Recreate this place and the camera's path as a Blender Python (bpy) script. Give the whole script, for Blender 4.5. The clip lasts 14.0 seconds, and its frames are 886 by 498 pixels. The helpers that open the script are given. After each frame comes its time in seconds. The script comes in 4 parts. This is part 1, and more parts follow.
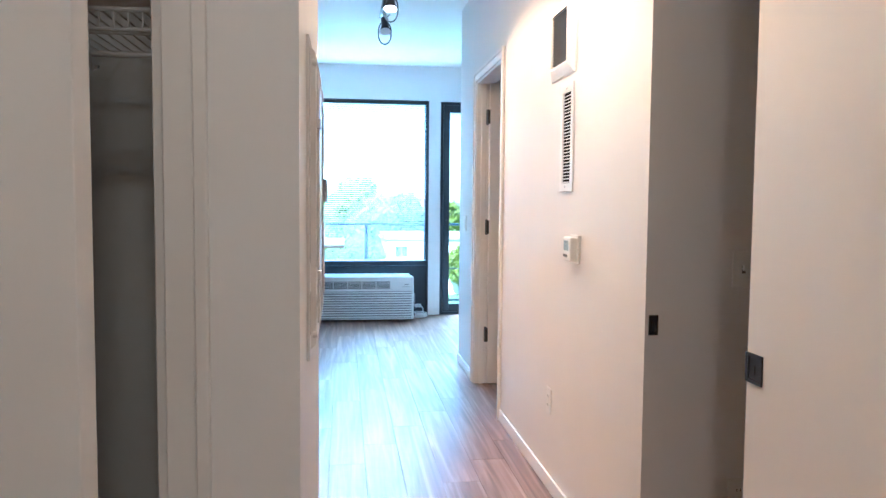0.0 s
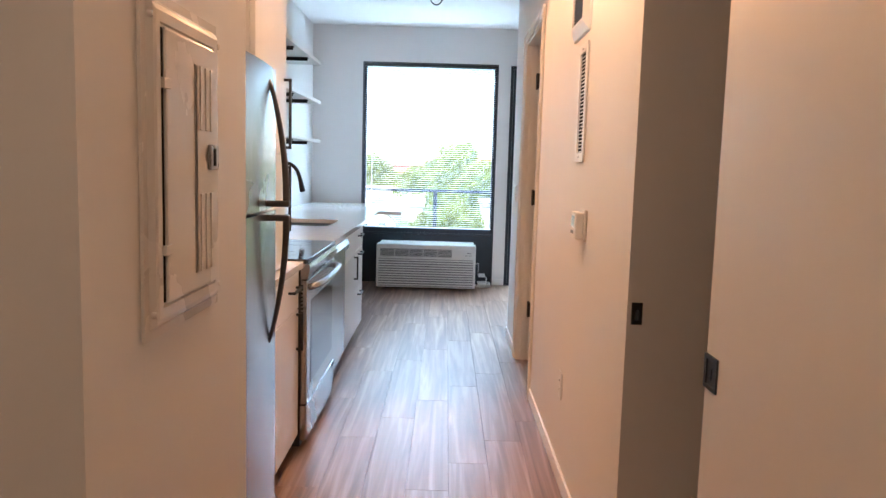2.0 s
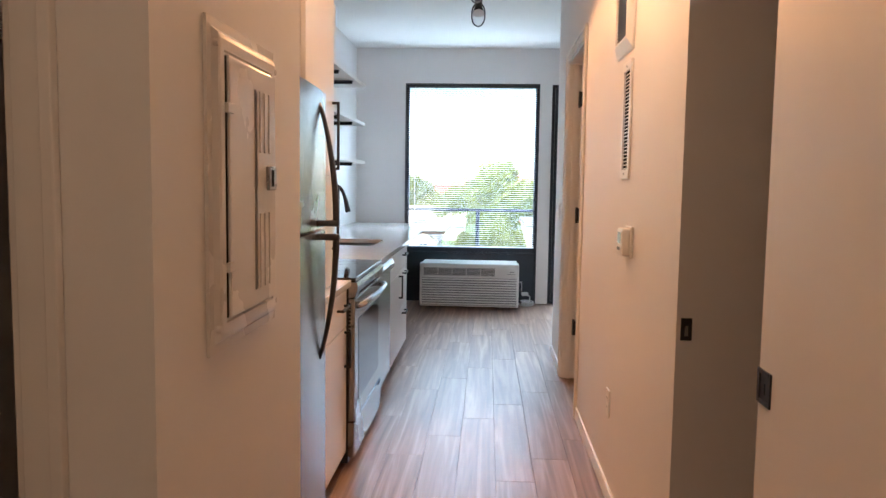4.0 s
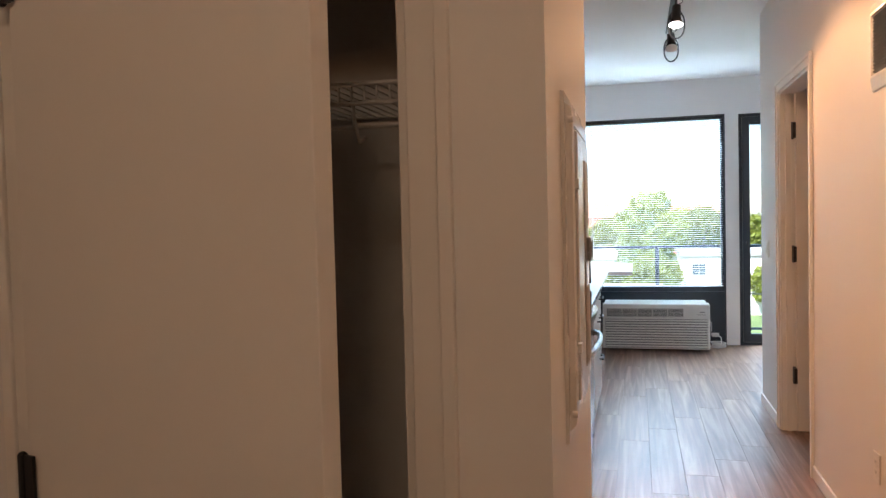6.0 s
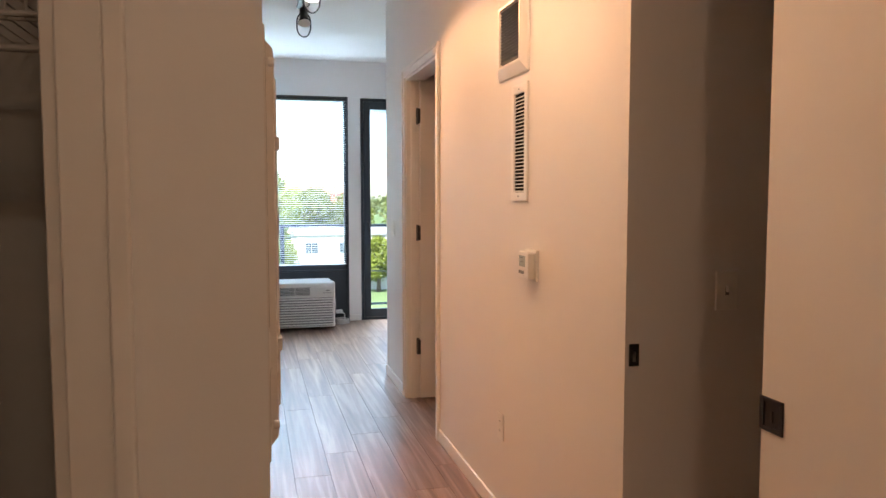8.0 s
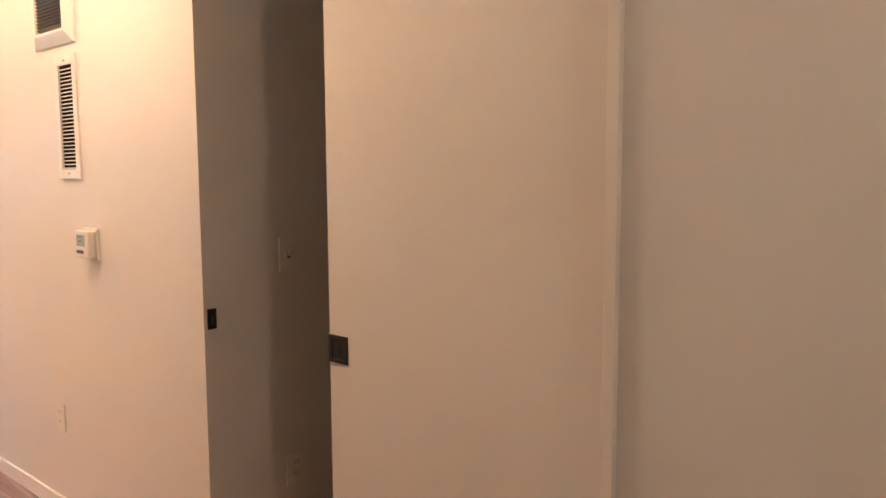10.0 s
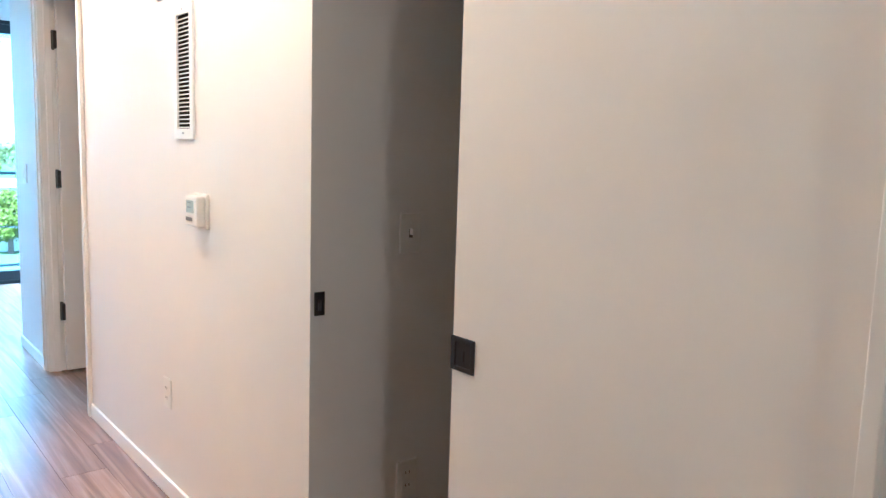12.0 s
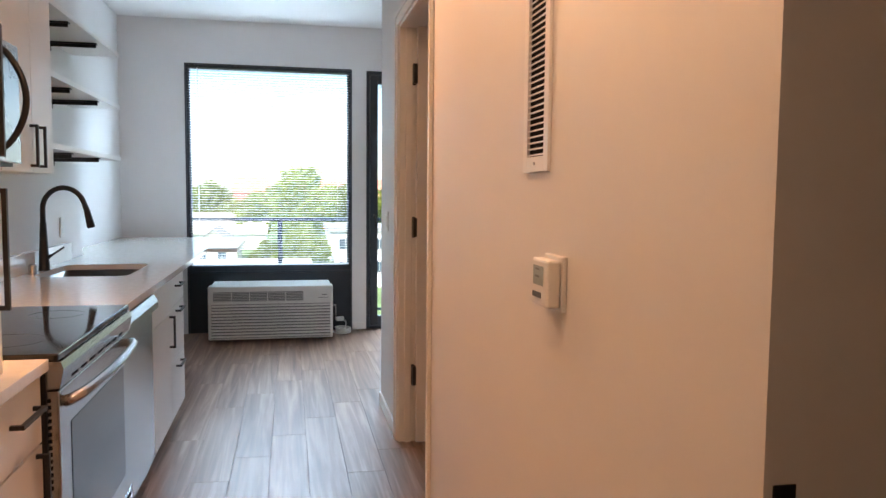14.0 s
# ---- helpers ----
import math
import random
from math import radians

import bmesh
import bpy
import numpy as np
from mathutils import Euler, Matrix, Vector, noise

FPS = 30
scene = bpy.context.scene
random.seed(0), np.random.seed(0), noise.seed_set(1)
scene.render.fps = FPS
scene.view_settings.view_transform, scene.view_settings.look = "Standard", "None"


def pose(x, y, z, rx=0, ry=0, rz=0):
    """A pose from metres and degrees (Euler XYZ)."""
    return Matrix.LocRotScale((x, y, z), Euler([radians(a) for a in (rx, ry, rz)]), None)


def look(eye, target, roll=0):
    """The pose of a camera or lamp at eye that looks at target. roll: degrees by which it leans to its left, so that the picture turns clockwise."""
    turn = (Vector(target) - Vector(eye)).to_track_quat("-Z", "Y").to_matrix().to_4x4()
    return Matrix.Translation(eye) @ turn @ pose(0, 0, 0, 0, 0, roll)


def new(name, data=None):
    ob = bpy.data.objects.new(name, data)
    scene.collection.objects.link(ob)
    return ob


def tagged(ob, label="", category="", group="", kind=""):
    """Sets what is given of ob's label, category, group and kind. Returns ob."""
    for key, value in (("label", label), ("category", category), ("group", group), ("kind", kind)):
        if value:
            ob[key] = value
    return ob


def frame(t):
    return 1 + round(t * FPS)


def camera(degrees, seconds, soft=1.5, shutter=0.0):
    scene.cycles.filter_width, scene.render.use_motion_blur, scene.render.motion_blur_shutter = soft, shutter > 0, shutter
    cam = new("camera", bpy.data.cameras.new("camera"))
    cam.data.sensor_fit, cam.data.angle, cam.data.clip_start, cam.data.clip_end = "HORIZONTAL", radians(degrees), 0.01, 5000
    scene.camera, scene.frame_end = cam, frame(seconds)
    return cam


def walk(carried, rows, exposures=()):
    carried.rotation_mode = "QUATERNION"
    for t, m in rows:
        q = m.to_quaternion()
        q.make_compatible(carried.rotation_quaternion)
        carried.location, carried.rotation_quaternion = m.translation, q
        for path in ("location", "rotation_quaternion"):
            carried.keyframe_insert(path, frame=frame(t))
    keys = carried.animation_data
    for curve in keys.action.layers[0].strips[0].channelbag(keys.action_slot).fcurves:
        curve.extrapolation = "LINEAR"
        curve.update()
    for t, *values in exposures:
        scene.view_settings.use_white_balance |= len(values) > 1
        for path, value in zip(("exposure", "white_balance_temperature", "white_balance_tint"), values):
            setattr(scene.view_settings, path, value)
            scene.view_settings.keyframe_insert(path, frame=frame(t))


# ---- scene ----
cam = camera(61.3, 14.0)
PATH = [
    (0, (0.167, 0.04, 1.35), (0.429, 2.018, 1.222), 0.5),
    (0.5, (0.247, 0.158, 1.365), (0.403, 2.147, 1.227), 1.3),
    (1, (0.39, 0.17, 1.372), (0.444, 2.163, 1.208), 1.6),
    (1.5, (0.53, 0.175, 1.367), (0.536, 2.164, 1.161), 1.6),
    (2, (0.593, 0.188, 1.366), (0.589, 2.175, 1.145), 1.6),
    (2.2, (0.616, 0.191, 1.356), (0.613, 2.179, 1.134), 1.3),
    (4.3, (0.55, 0.14, 1.362), (0.37, 2.126, 1.197), 0.6),
    (4.5, (0.496, 0.13, 1.362), (0.255, 2.109, 1.2), 0.5),
    (5, (0.334, 0.121, 1.403), (-0.042, 2.081, 1.266), -0.2),
    (5.5, (0.255, 0.126, 1.423), (-0.23, 2.064, 1.322), -0.9),
    (6, (0.218, 0.161, 1.433), (-0.285, 2.095, 1.358), -1.4),
    (6.5, (0.243, 0.264, 1.424), (-0.12, 2.228, 1.33), -1.2),
    (7, (0.228, 0.327, 1.42), (0.11, 2.321, 1.305), -0.8),
    (7.5, (0.14, 0.399, 1.417), (0.328, 2.386, 1.292), -0.2),
    (8, (0.085, 0.38, 1.418), (0.581, 2.312, 1.276), 0.0),
    (8.5, (0.033, 0.295, 1.405), (0.855, 2.112, 1.249), 0.1),
    (9, (-0.034, 0.24, 1.402), (1.108, 1.873, 1.227), -0.0),
    (9.2, (-0.087, 0.247, 1.405), (1.183, 1.781, 1.225), -0.2),
    (11.3, (-0.149, 0.273, 1.396), (1.431, 1.48, 1.188), -0.2),
    (11.5, (-0.066, 0.337, 1.382), (1.445, 1.629, 1.169), 0.6),
    (12, (0.137, 0.575, 1.364), (1.405, 2.102, 1.117), 1.7),
    (12.5, (0.263, 0.878, 1.367), (1.2, 2.628, 1.126), 1.9),
    (13, (0.429, 1.119, 1.349), (1.033, 3.012, 1.125), 2.0),
    (13.5, (0.551, 1.312, 1.344), (0.994, 3.251, 1.133), 2.0),
    (14, (0.556, 1.519, 1.346), (0.958, 3.473, 1.196), 0.5),
]
EXPOSURES = [(0.0, 3.75, 4150, -1), (0.5, 3.35, 4800, 5), (1.0, 3.1, 5400, 10), (1.5, 3.05, 5600, 13), (2.2, 3.03, 5650, 13), (4.3, 2.8, 5950, 15), (7.0, 2.85, 6000, 15), (9.2, 3.0, 6050, 14), (11.3, 4.08, 3980, -6), (12.0, 3.95, 3980, -6), (12.5, 3.65, 4750, 3), (13.0, 3.22, 5850, 13), (13.5, 2.82, 5950, 15), (14.0, 2.65, 6100, 16)]
walk(cam, [(t, look(eye, target, roll)) for t, eye, target, roll in PATH], EXPOSURES)
SKY, SUN, CORRIDOR, ENTRY_FILL, DAY, SPOT = 0.05, 3.2, 4.2, 1.05, 235.0, 15.0
# ---- light ----
world = bpy.data.worlds.new("sky")
scene.world = world
world.use_nodes = True
_wn = world.node_tree
_sky = _wn.nodes.new("ShaderNodeTexSky")
_sky.sky_type = "NISHITA"
_sky.sun_disc = False
_sky.sun_elevation, _sky.sun_rotation = radians(48), radians(205)
_sky.air_density, _sky.dust_density = 1.0, 0.8
_wn.links.new(_sky.outputs[0], _wn.nodes["Background"].inputs[0])
_wn.nodes["Background"].inputs[1].default_value = SKY


def lamp(name, kind, m, energy, colour, **k):
    d = bpy.data.lights.new(name, kind)
    d.energy, d.color = energy, colour
    if kind == "SUN":
        d.angle = radians(0.6)
    if kind == "POINT":
        d.shadow_soft_size = k["size"]
    if kind == "AREA":
        d.shape, d.size = "DISK", k["size"]
    if kind == "SPOT":
        d.shadow_soft_size, d.spot_size, d.spot_blend = k["size"], radians(k["angle"]), 0.6
    ob = new(name, d)
    ob.matrix_world = m
    return ob


# the sun stands behind the building, high over the street side
lamp("sun", "SUN", look((-20, -43, 53), (0, 0, 0)), SUN, (1.0, 0.95, 0.86))
# warm lamps: the corridor's ceiling light, an added fill in the entry, and one placed under the microwave
CH_LAMP = 2.77
WARM = (1.0, 0.46, 0.175)
lamp("corridor_bulb", "POINT", pose(0.46, 2.75, CH_LAMP), CORRIDOR, WARM, size=0.09)
lamp("track_spot", "SPOT", look((0.47, 5.12, 2.64), (0.98, 3.0, 0.5)), SPOT, WARM, size=0.04, angle=75)
# unseen bulb at the back of the entry, added to brighten it
lamp("entry_fill", "POINT", pose(0.30, -0.55, CH_LAMP), ENTRY_FILL, WARM, size=0.09)
# added area lamp above the balcony, out of sight, standing in for extra sky light
_d = lamp("sky_fill_lamp", "AREA", look((0.6, 10.0, 3.5), (0.5, 6.6, 0.5)), DAY, (0.69, 0.89, 1.0), size=1.0)
_d.data.shape, _d.data.size, _d.data.size_y = "RECTANGLE", 3.6, 1.4
lamp("hood_bulb", "AREA", look((-0.58, 3.85, 1.405), (-0.58, 3.85, 0.0)), 2.0, WARM, size=0.08)

# ---- materials ----


def mat(name, colour, rough=0.5, metal=0.0, vary=0.06, scale=6.0, fine=0.0, fine_scale=250.0, random_each=0.0, coat=0.0, stretch=(1, 1, 1)):
    m = bpy.data.materials.new(name)
    m.use_nodes = True
    nt = m.node_tree
    b = nt.nodes["Principled BSDF"]
    b.inputs["Roughness"].default_value, b.inputs["Metallic"].default_value = rough, metal
    b.inputs["Coat Weight"].default_value = coat
    tc = nt.nodes.new("ShaderNodeTexCoord")
    mp = nt.nodes.new("ShaderNodeMapping")
    mp.inputs["Scale"].default_value = stretch
    nt.links.new(tc.outputs["Object"], mp.inputs[0])
    n1 = nt.nodes.new("ShaderNodeTexNoise")
    n1.inputs["Scale"].default_value, n1.inputs["Detail"].default_value = scale, 6
    n2 = nt.nodes.new("ShaderNodeTexNoise")
    n2.inputs["Scale"].default_value, n2.inputs["Detail"].default_value = fine_scale, 3
    nt.links.new(mp.outputs[0], n1.inputs[0])
    nt.links.new(mp.outputs[0], n2.inputs[0])
    r = nt.nodes.new("ShaderNodeMapRange")
    r.inputs["To Min"].default_value, r.inputs["To Max"].default_value = 1 - vary, 1 + vary
    r.inputs["From Min"].default_value, r.inputs["From Max"].default_value = 0.3, 0.7
    nt.links.new(n1.outputs[0], r.inputs[0])
    last = r.outputs[0]
    if random_each:
        oi = nt.nodes.new("ShaderNodeObjectInfo")
        r2 = nt.nodes.new("ShaderNodeMapRange")
        r2.inputs["To Min"].default_value, r2.inputs["To Max"].default_value = 1 - random_each, 1 + random_each
        nt.links.new(oi.outputs["Random"], r2.inputs[0])
        mu = nt.nodes.new("ShaderNodeMath")
        mu.operation = "MULTIPLY"
        nt.links.new(last, mu.inputs[0])
        nt.links.new(r2.outputs[0], mu.inputs[1])
        last = mu.outputs[0]
    mx = nt.nodes.new("ShaderNodeVectorMath")
    mx.operation = "SCALE"
    mx.inputs[0].default_value = colour
    nt.links.new(last, mx.inputs["Scale"])
    nt.links.new(mx.outputs[0], b.inputs["Base Color"])
    rr = nt.nodes.new("ShaderNodeMapRange")
    rr.inputs["To Min"].default_value, rr.inputs["To Max"].default_value = max(rough - 0.06, 0.02), min(rough + 0.06, 1)
    nt.links.new(n1.outputs[0], rr.inputs[0])
    nt.links.new(rr.outputs[0], b.inputs["Roughness"])
    if fine:
        bp = nt.nodes.new("ShaderNodeBump")
        bp.inputs["Strength"].default_value, bp.inputs["Distance"].default_value = fine, 0.002
        nt.links.new(n2.outputs[0], bp.inputs["Height"])
        nt.links.new(bp.outputs[0], b.inputs["Normal"])
    return m


def plank_material():
    """Grey-brown wood-look vinyl with long grain, pale worn streaks and a satin face."""
    m = bpy.data.materials.new("vinyl_plank")
    m.use_nodes = True
    nt = m.node_tree
    L, N = nt.links.new, nt.nodes.new
    b = nt.nodes["Principled BSDF"]
    tc, oi = N("ShaderNodeTexCoord"), N("ShaderNodeObjectInfo")
    off = N("ShaderNodeVectorMath")
    off.operation = "MULTIPLY_ADD"
    L(oi.outputs["Random"], off.inputs[0])
    off.inputs[1].default_value = (37.0, 91.0, 13.0)
    L(tc.outputs["Object"], off.inputs[2])
    mp = N("ShaderNodeMapping")
    mp.inputs["Scale"].default_value = (22, 0.9, 20)
    L(off.outputs[0], mp.inputs[0])
    g = N("ShaderNodeTexNoise")
    g.inputs["Scale"].default_value, g.inputs["Detail"].default_value, g.inputs["Distortion"].default_value = 1.0, 8, 0.9
    L(mp.outputs[0], g.inputs[0])
    mp2 = N("ShaderNodeMapping")
    mp2.inputs["Scale"].default_value = (110, 6, 90)
    L(off.outputs[0], mp2.inputs[0])
    f = N("ShaderNodeTexNoise")
    f.inputs["Scale"].default_value, f.inputs["Detail"].default_value = 1.0, 4
    L(mp2.outputs[0], f.inputs[0])
    ramp = N("ShaderNodeValToRGB")
    e = ramp.color_ramp.elements
    e[0].position, e[0].color = 0.28, (0.13, 0.070, 0.045, 1)
    e[1].position, e[1].color = 0.72, (0.44, 0.305, 0.225, 1)
    mid = e.new(0.5)
    mid.color = (0.27, 0.158, 0.104, 1)
    L(g.outputs[0], ramp.inputs[0])
    mr = N("ShaderNodeMapRange")
    mr.inputs["To Min"].default_value, mr.inputs["To Max"].default_value = 0.88, 1.12
    L(oi.outputs["Random"], mr.inputs[0])
    fr = N("ShaderNodeMapRange")
    fr.inputs["To Min"].default_value, fr.inputs["To Max"].default_value = 0.85, 1.15
    L(f.outputs[0], fr.inputs[0])
    mu = N("ShaderNodeMath")
    mu.operation = "MULTIPLY"
    L(mr.outputs[0], mu.inputs[0])
    L(fr.outputs[0], mu.inputs[1])
    sc = N("ShaderNodeVectorMath")
    sc.operation = "SCALE"
    L(ramp.outputs[0], sc.inputs[0])
    L(mu.outputs[0], sc.inputs["Scale"])
    L(sc.outputs[0], b.inputs["Base Color"])
    ro = N("ShaderNodeMapRange")
    ro.inputs["To Min"].default_value, ro.inputs["To Max"].default_value = 0.33, 0.41
    L(g.outputs[0], ro.inputs[0])
    L(ro.outputs[0], b.inputs["Roughness"])
    b.inputs["Specular IOR Level"].default_value = 0.6
    bp = N("ShaderNodeBump")
    bp.inputs["Strength"].default_value, bp.inputs["Distance"].default_value = 0.12, 0.001
    L(f.outputs[0], bp.inputs["Height"])
    L(bp.outputs[0], b.inputs["Normal"])
    return m


def glass_material():
    m = bpy.data.materials.new("window_glass")
    m.use_nodes = True
    nt = m.node_tree
    nt.nodes.remove(nt.nodes["Principled BSDF"])
    out = nt.nodes["Material Output"]
    t, g, x, f = (nt.nodes.new("ShaderNode" + k) for k in ("BsdfTransparent", "BsdfGlossy", "MixShader", "Fresnel"))
    t.inputs[0].default_value = (0.93, 0.97, 0.97, 1)
    g.inputs["Roughness"].default_value = 0.02
    f.inputs["IOR"].default_value = 1.35
    nt.links.new(f.outputs[0], x.inputs[0])
    nt.links.new(t.outputs[0], x.inputs[1])
    nt.links.new(g.outputs[0], x.inputs[2])
    nt.links.new(x.outputs[0], out.inputs[0])
    return m


def translucent(m, share):
    """Lets a share of the light through a thin material."""
    nt = m.node_tree
    b, out = nt.nodes["Principled BSDF"], nt.nodes["Material Output"]
    t, a = nt.nodes.new("ShaderNodeBsdfTranslucent"), nt.nodes.new("ShaderNodeMixShader")
    nt.links.new(b.inputs["Base Color"].links[0].from_socket, t.inputs[0])
    a.inputs[0].default_value = share
    nt.links.new(b.outputs[0], a.inputs[1])
    nt.links.new(t.outputs[0], a.inputs[2])
    nt.links.new(a.outputs[0], out.inputs[0])
    return m


def glow(name, colour, strength):
    m = bpy.data.materials.new(name)
    m.use_nodes = True
    b = m.node_tree.nodes["Principled BSDF"]
    b.inputs["Emission Color"].default_value = (*colour, 1)
    b.inputs["Emission Strength"].default_value = strength
    return m


WALL = mat("painted_wall", (0.74, 0.73, 0.72), 0.55, vary=0.02, scale=1.3, fine=0.10, fine_scale=320)
CEIL = mat("ceiling_paint", (0.80, 0.79, 0.77), 0.8, vary=0.02, scale=1.0, fine=0.12, fine_scale=200)
TRIM = mat("trim_paint", (0.78, 0.76, 0.73), 0.38, vary=0.02, scale=4, fine=0.04)
DOORP = mat("door_paint", (0.75, 0.73, 0.705), 0.42, vary=0.02, scale=2, fine=0.05, fine_scale=180)
CAB = mat("white_laminate", (0.76, 0.74, 0.72), 0.35, vary=0.015, scale=3)
QUARTZ = mat("white_quartz", (0.72, 0.71, 0.69), 0.10, vary=0.035, scale=40, fine_scale=400)
BLACK = mat("black_metal", (0.012, 0.012, 0.014), 0.42, 0.0, vary=0.15, scale=30)
DARKFRAME = mat("dark_aluminium", (0.016, 0.024, 0.034), 0.42, 0.1, vary=0.10, scale=12)
STEEL = mat("brushed_steel", (0.46, 0.46, 0.465), 0.26, 1.0, vary=0.03, scale=2)
STEELD = mat("steel_handle", (0.40, 0.40, 0.40), 0.28, 1.0, vary=0.05, scale=20)
GRIP = mat("dark_steel_grip", (0.10, 0.10, 0.105), 0.35, 0.8, vary=0.05, scale=20)
BLKGLASS = mat("black_ceramic_glass", (0.012, 0.012, 0.014), 0.05, vary=0.1, scale=20)
DARKGLASS = mat("oven_glass", (0.022, 0.024, 0.028), 0.10, vary=0.1, scale=6)
BURN = mat("burner_print", (0.035, 0.035, 0.037), 0.2, vary=0.1, scale=20)
# near-black colour that stands in for the shade in slots, gaps and recesses
DARK = mat("recess_shade", (0.012, 0.012, 0.013), 0.9, vary=0.2, scale=20)
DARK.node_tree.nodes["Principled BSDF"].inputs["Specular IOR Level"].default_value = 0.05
PLASTIC = mat("white_plastic", (0.75, 0.74, 0.71), 0.35, vary=0.02, scale=10)
VENT = mat("white_enamel", (0.78, 0.77, 0.75), 0.35, vary=0.03, scale=12)
ACP = mat("grey_plastic", (0.70, 0.71, 0.70), 0.42, vary=0.03, scale=8)
ACD = mat("grey_grille", (0.14, 0.15, 0.16), 0.5, vary=0.1, scale=20)
PANELP = mat("enamelled_panel", (0.70, 0.67, 0.64), 0.27, 0.0, vary=0.03, scale=5)
LCD = mat("grey_lcd", (0.42, 0.48, 0.47), 0.2, vary=0.05, scale=30)
SLAT = translucent(mat("white_slat", (0.82, 0.82, 0.82), 0.45, vary=0.02, scale=8), 0.45)
CORD = mat("white_cord", (0.7, 0.69, 0.66), 0.5, vary=0.05, scale=40)
WIRE = mat("white_wire", (0.75, 0.74, 0.72), 0.4, vary=0.03, scale=40)
SINKM = mat("sink_steel", (0.20, 0.195, 0.19), 0.35, 1.0, vary=0.08, scale=10)
SUB = mat("subfloor", (0.10, 0.08, 0.07), 0.8, vary=0.2, scale=10)
PLANK = plank_material()
GLASS = glass_material()
DOME = glow("lit_dome", (1.0, 0.75, 0.48), 4.0)
BULB = glow("lit_lens", (1.0, 0.92, 0.8), 3.0)
LEAF = translucent(mat("leaves", (0.20, 0.235, 0.03), 0.6, vary=0.25, scale=0.5, random_each=0.25), 0.5)
LEAFD = translucent(mat("far_leaves", (0.18, 0.20, 0.08), 0.6, vary=0.3, scale=0.15), 0.5)
BARK = mat("bark", (0.12, 0.09, 0.07), 0.9, vary=0.3, scale=6, fine=0.5, fine_scale=20)
GRASS = mat("grass_ground", (0.10, 0.15, 0.05), 0.9, vary=0.5, scale=0.08)
ROAD = mat("asphalt", (0.07, 0.07, 0.072), 0.85, vary=0.2, scale=0.6)
SIDING = mat("white_siding", (0.60, 0.59, 0.57), 0.6, vary=0.05, scale=0.8)
SIDINGB = mat("beige_siding", (0.55, 0.49, 0.40), 0.6, vary=0.06, scale=0.8)
SHINGLE = mat("grey_shingle", (0.24, 0.24, 0.24), 0.85, vary=0.2, scale=2)
REDROOF = mat("red_brick", (0.42, 0.16, 0.10), 0.8, vary=0.12, scale=0.3)
PANE = mat("house_pane", (0.05, 0.07, 0.09), 0.08, vary=0.2, scale=1)
CONC = mat("balcony_concrete", (0.5, 0.5, 0.49), 0.8, vary=0.1, scale=3, fine=0.2, fine_scale=60)

# ---- building blocks ----
BASE = {}


def thing(name, x, y, z, label, category, group="", kind="", rz=0.0):
    ob = new(name)
    m = pose(x, y, z, 0, 0, rz)
    ob.matrix_basis = m
    BASE[ob] = m
    return tagged(ob, label, category, group, kind)


def box(bm, x0, x1, y0, y1, z0, z1, bevel=0.0, seg=2):
    g = bmesh.ops.create_cube(bm, size=1, matrix=Matrix.LocRotScale(((x0 + x1) / 2, (y0 + y1) / 2, (z0 + z1) / 2), None, (abs(x1 - x0), abs(y1 - y0), abs(z1 - z0))))
    if bevel:
        es = list({e for v in g["verts"] for e in v.link_edges})
        bmesh.ops.bevel(bm, geom=es, offset=bevel, segments=seg, affect="EDGES", profile=0.5)
    return bm


def cyl(bm, p0, p1, r0, r1=None, n=16):
    a, b = Vector(p0), Vector(p1)
    q = (b - a).to_track_quat("Z", "Y").to_matrix().to_4x4()
    bmesh.ops.create_cone(bm, cap_ends=True, segments=n, radius1=r0, radius2=r0 if r1 is None else r1, depth=(b - a).length, matrix=Matrix.Translation((a + b) / 2) @ q)
    return bm


def tube(bm, pts, radii, n=12, caps=True):
    """A round tube along points; radii is one number or one per point."""
    pts = [Vector(p) for p in pts]
    if not hasattr(radii, "__len__"):
        radii = [radii] * len(pts)
    rings, up = [], None
    for i, p in enumerate(pts):
        d = (pts[min(i + 1, len(pts) - 1)] - pts[max(i - 1, 0)]).normalized()
        if up is None:
            up = d.orthogonal().normalized()
        up = (up - d * up.dot(d)).normalized()
        s = d.cross(up)
        rings.append([bm.verts.new(p + radii[i] * (math.cos(a) * up + math.sin(a) * s)) for a in (2 * math.pi * k / n for k in range(n))])
    for r, q in zip(rings, rings[1:]):
        for k in range(n):
            bm.faces.new((r[k], r[(k + 1) % n], q[(k + 1) % n], q[k]))
    if caps:
        bm.faces.new(rings[0][::-1])
        bm.faces.new(rings[-1])
    return bm


def B():
    return bmesh.new()


def mesh_of(name, bm, material, smooth=False):
    me = bpy.data.meshes.new(name)
    bmesh.ops.recalc_face_normals(bm, faces=bm.faces)
    if smooth:
        for f in bm.faces:
            f.smooth = True
    bm.to_mesh(me)
    bm.free()
    me.materials.append(material)
    return me


def part(name, bm, material, parent, label="", smooth=False, local=False):
    """Links a bmesh, drawn in world places unless local, as one mesh under a thing or a part."""
    root = parent
    while root.parent:
        root = root.parent
    if not local and root in BASE:
        bm.transform(BASE[root].inverted())
    ob = new(name, mesh_of(name, bm, material, smooth))
    ob.parent = parent
    return tagged(ob, label)


def solid(name, bm, material, label, category, kind="structure", smooth=False):
    return tagged(new(name, mesh_of(name, bm, material, smooth)), label, category, "", kind)


def boxes(*rows, bevel=0.0):
    bm = B()
    for r in rows:
        box(bm, *r, bevel)
    return bm


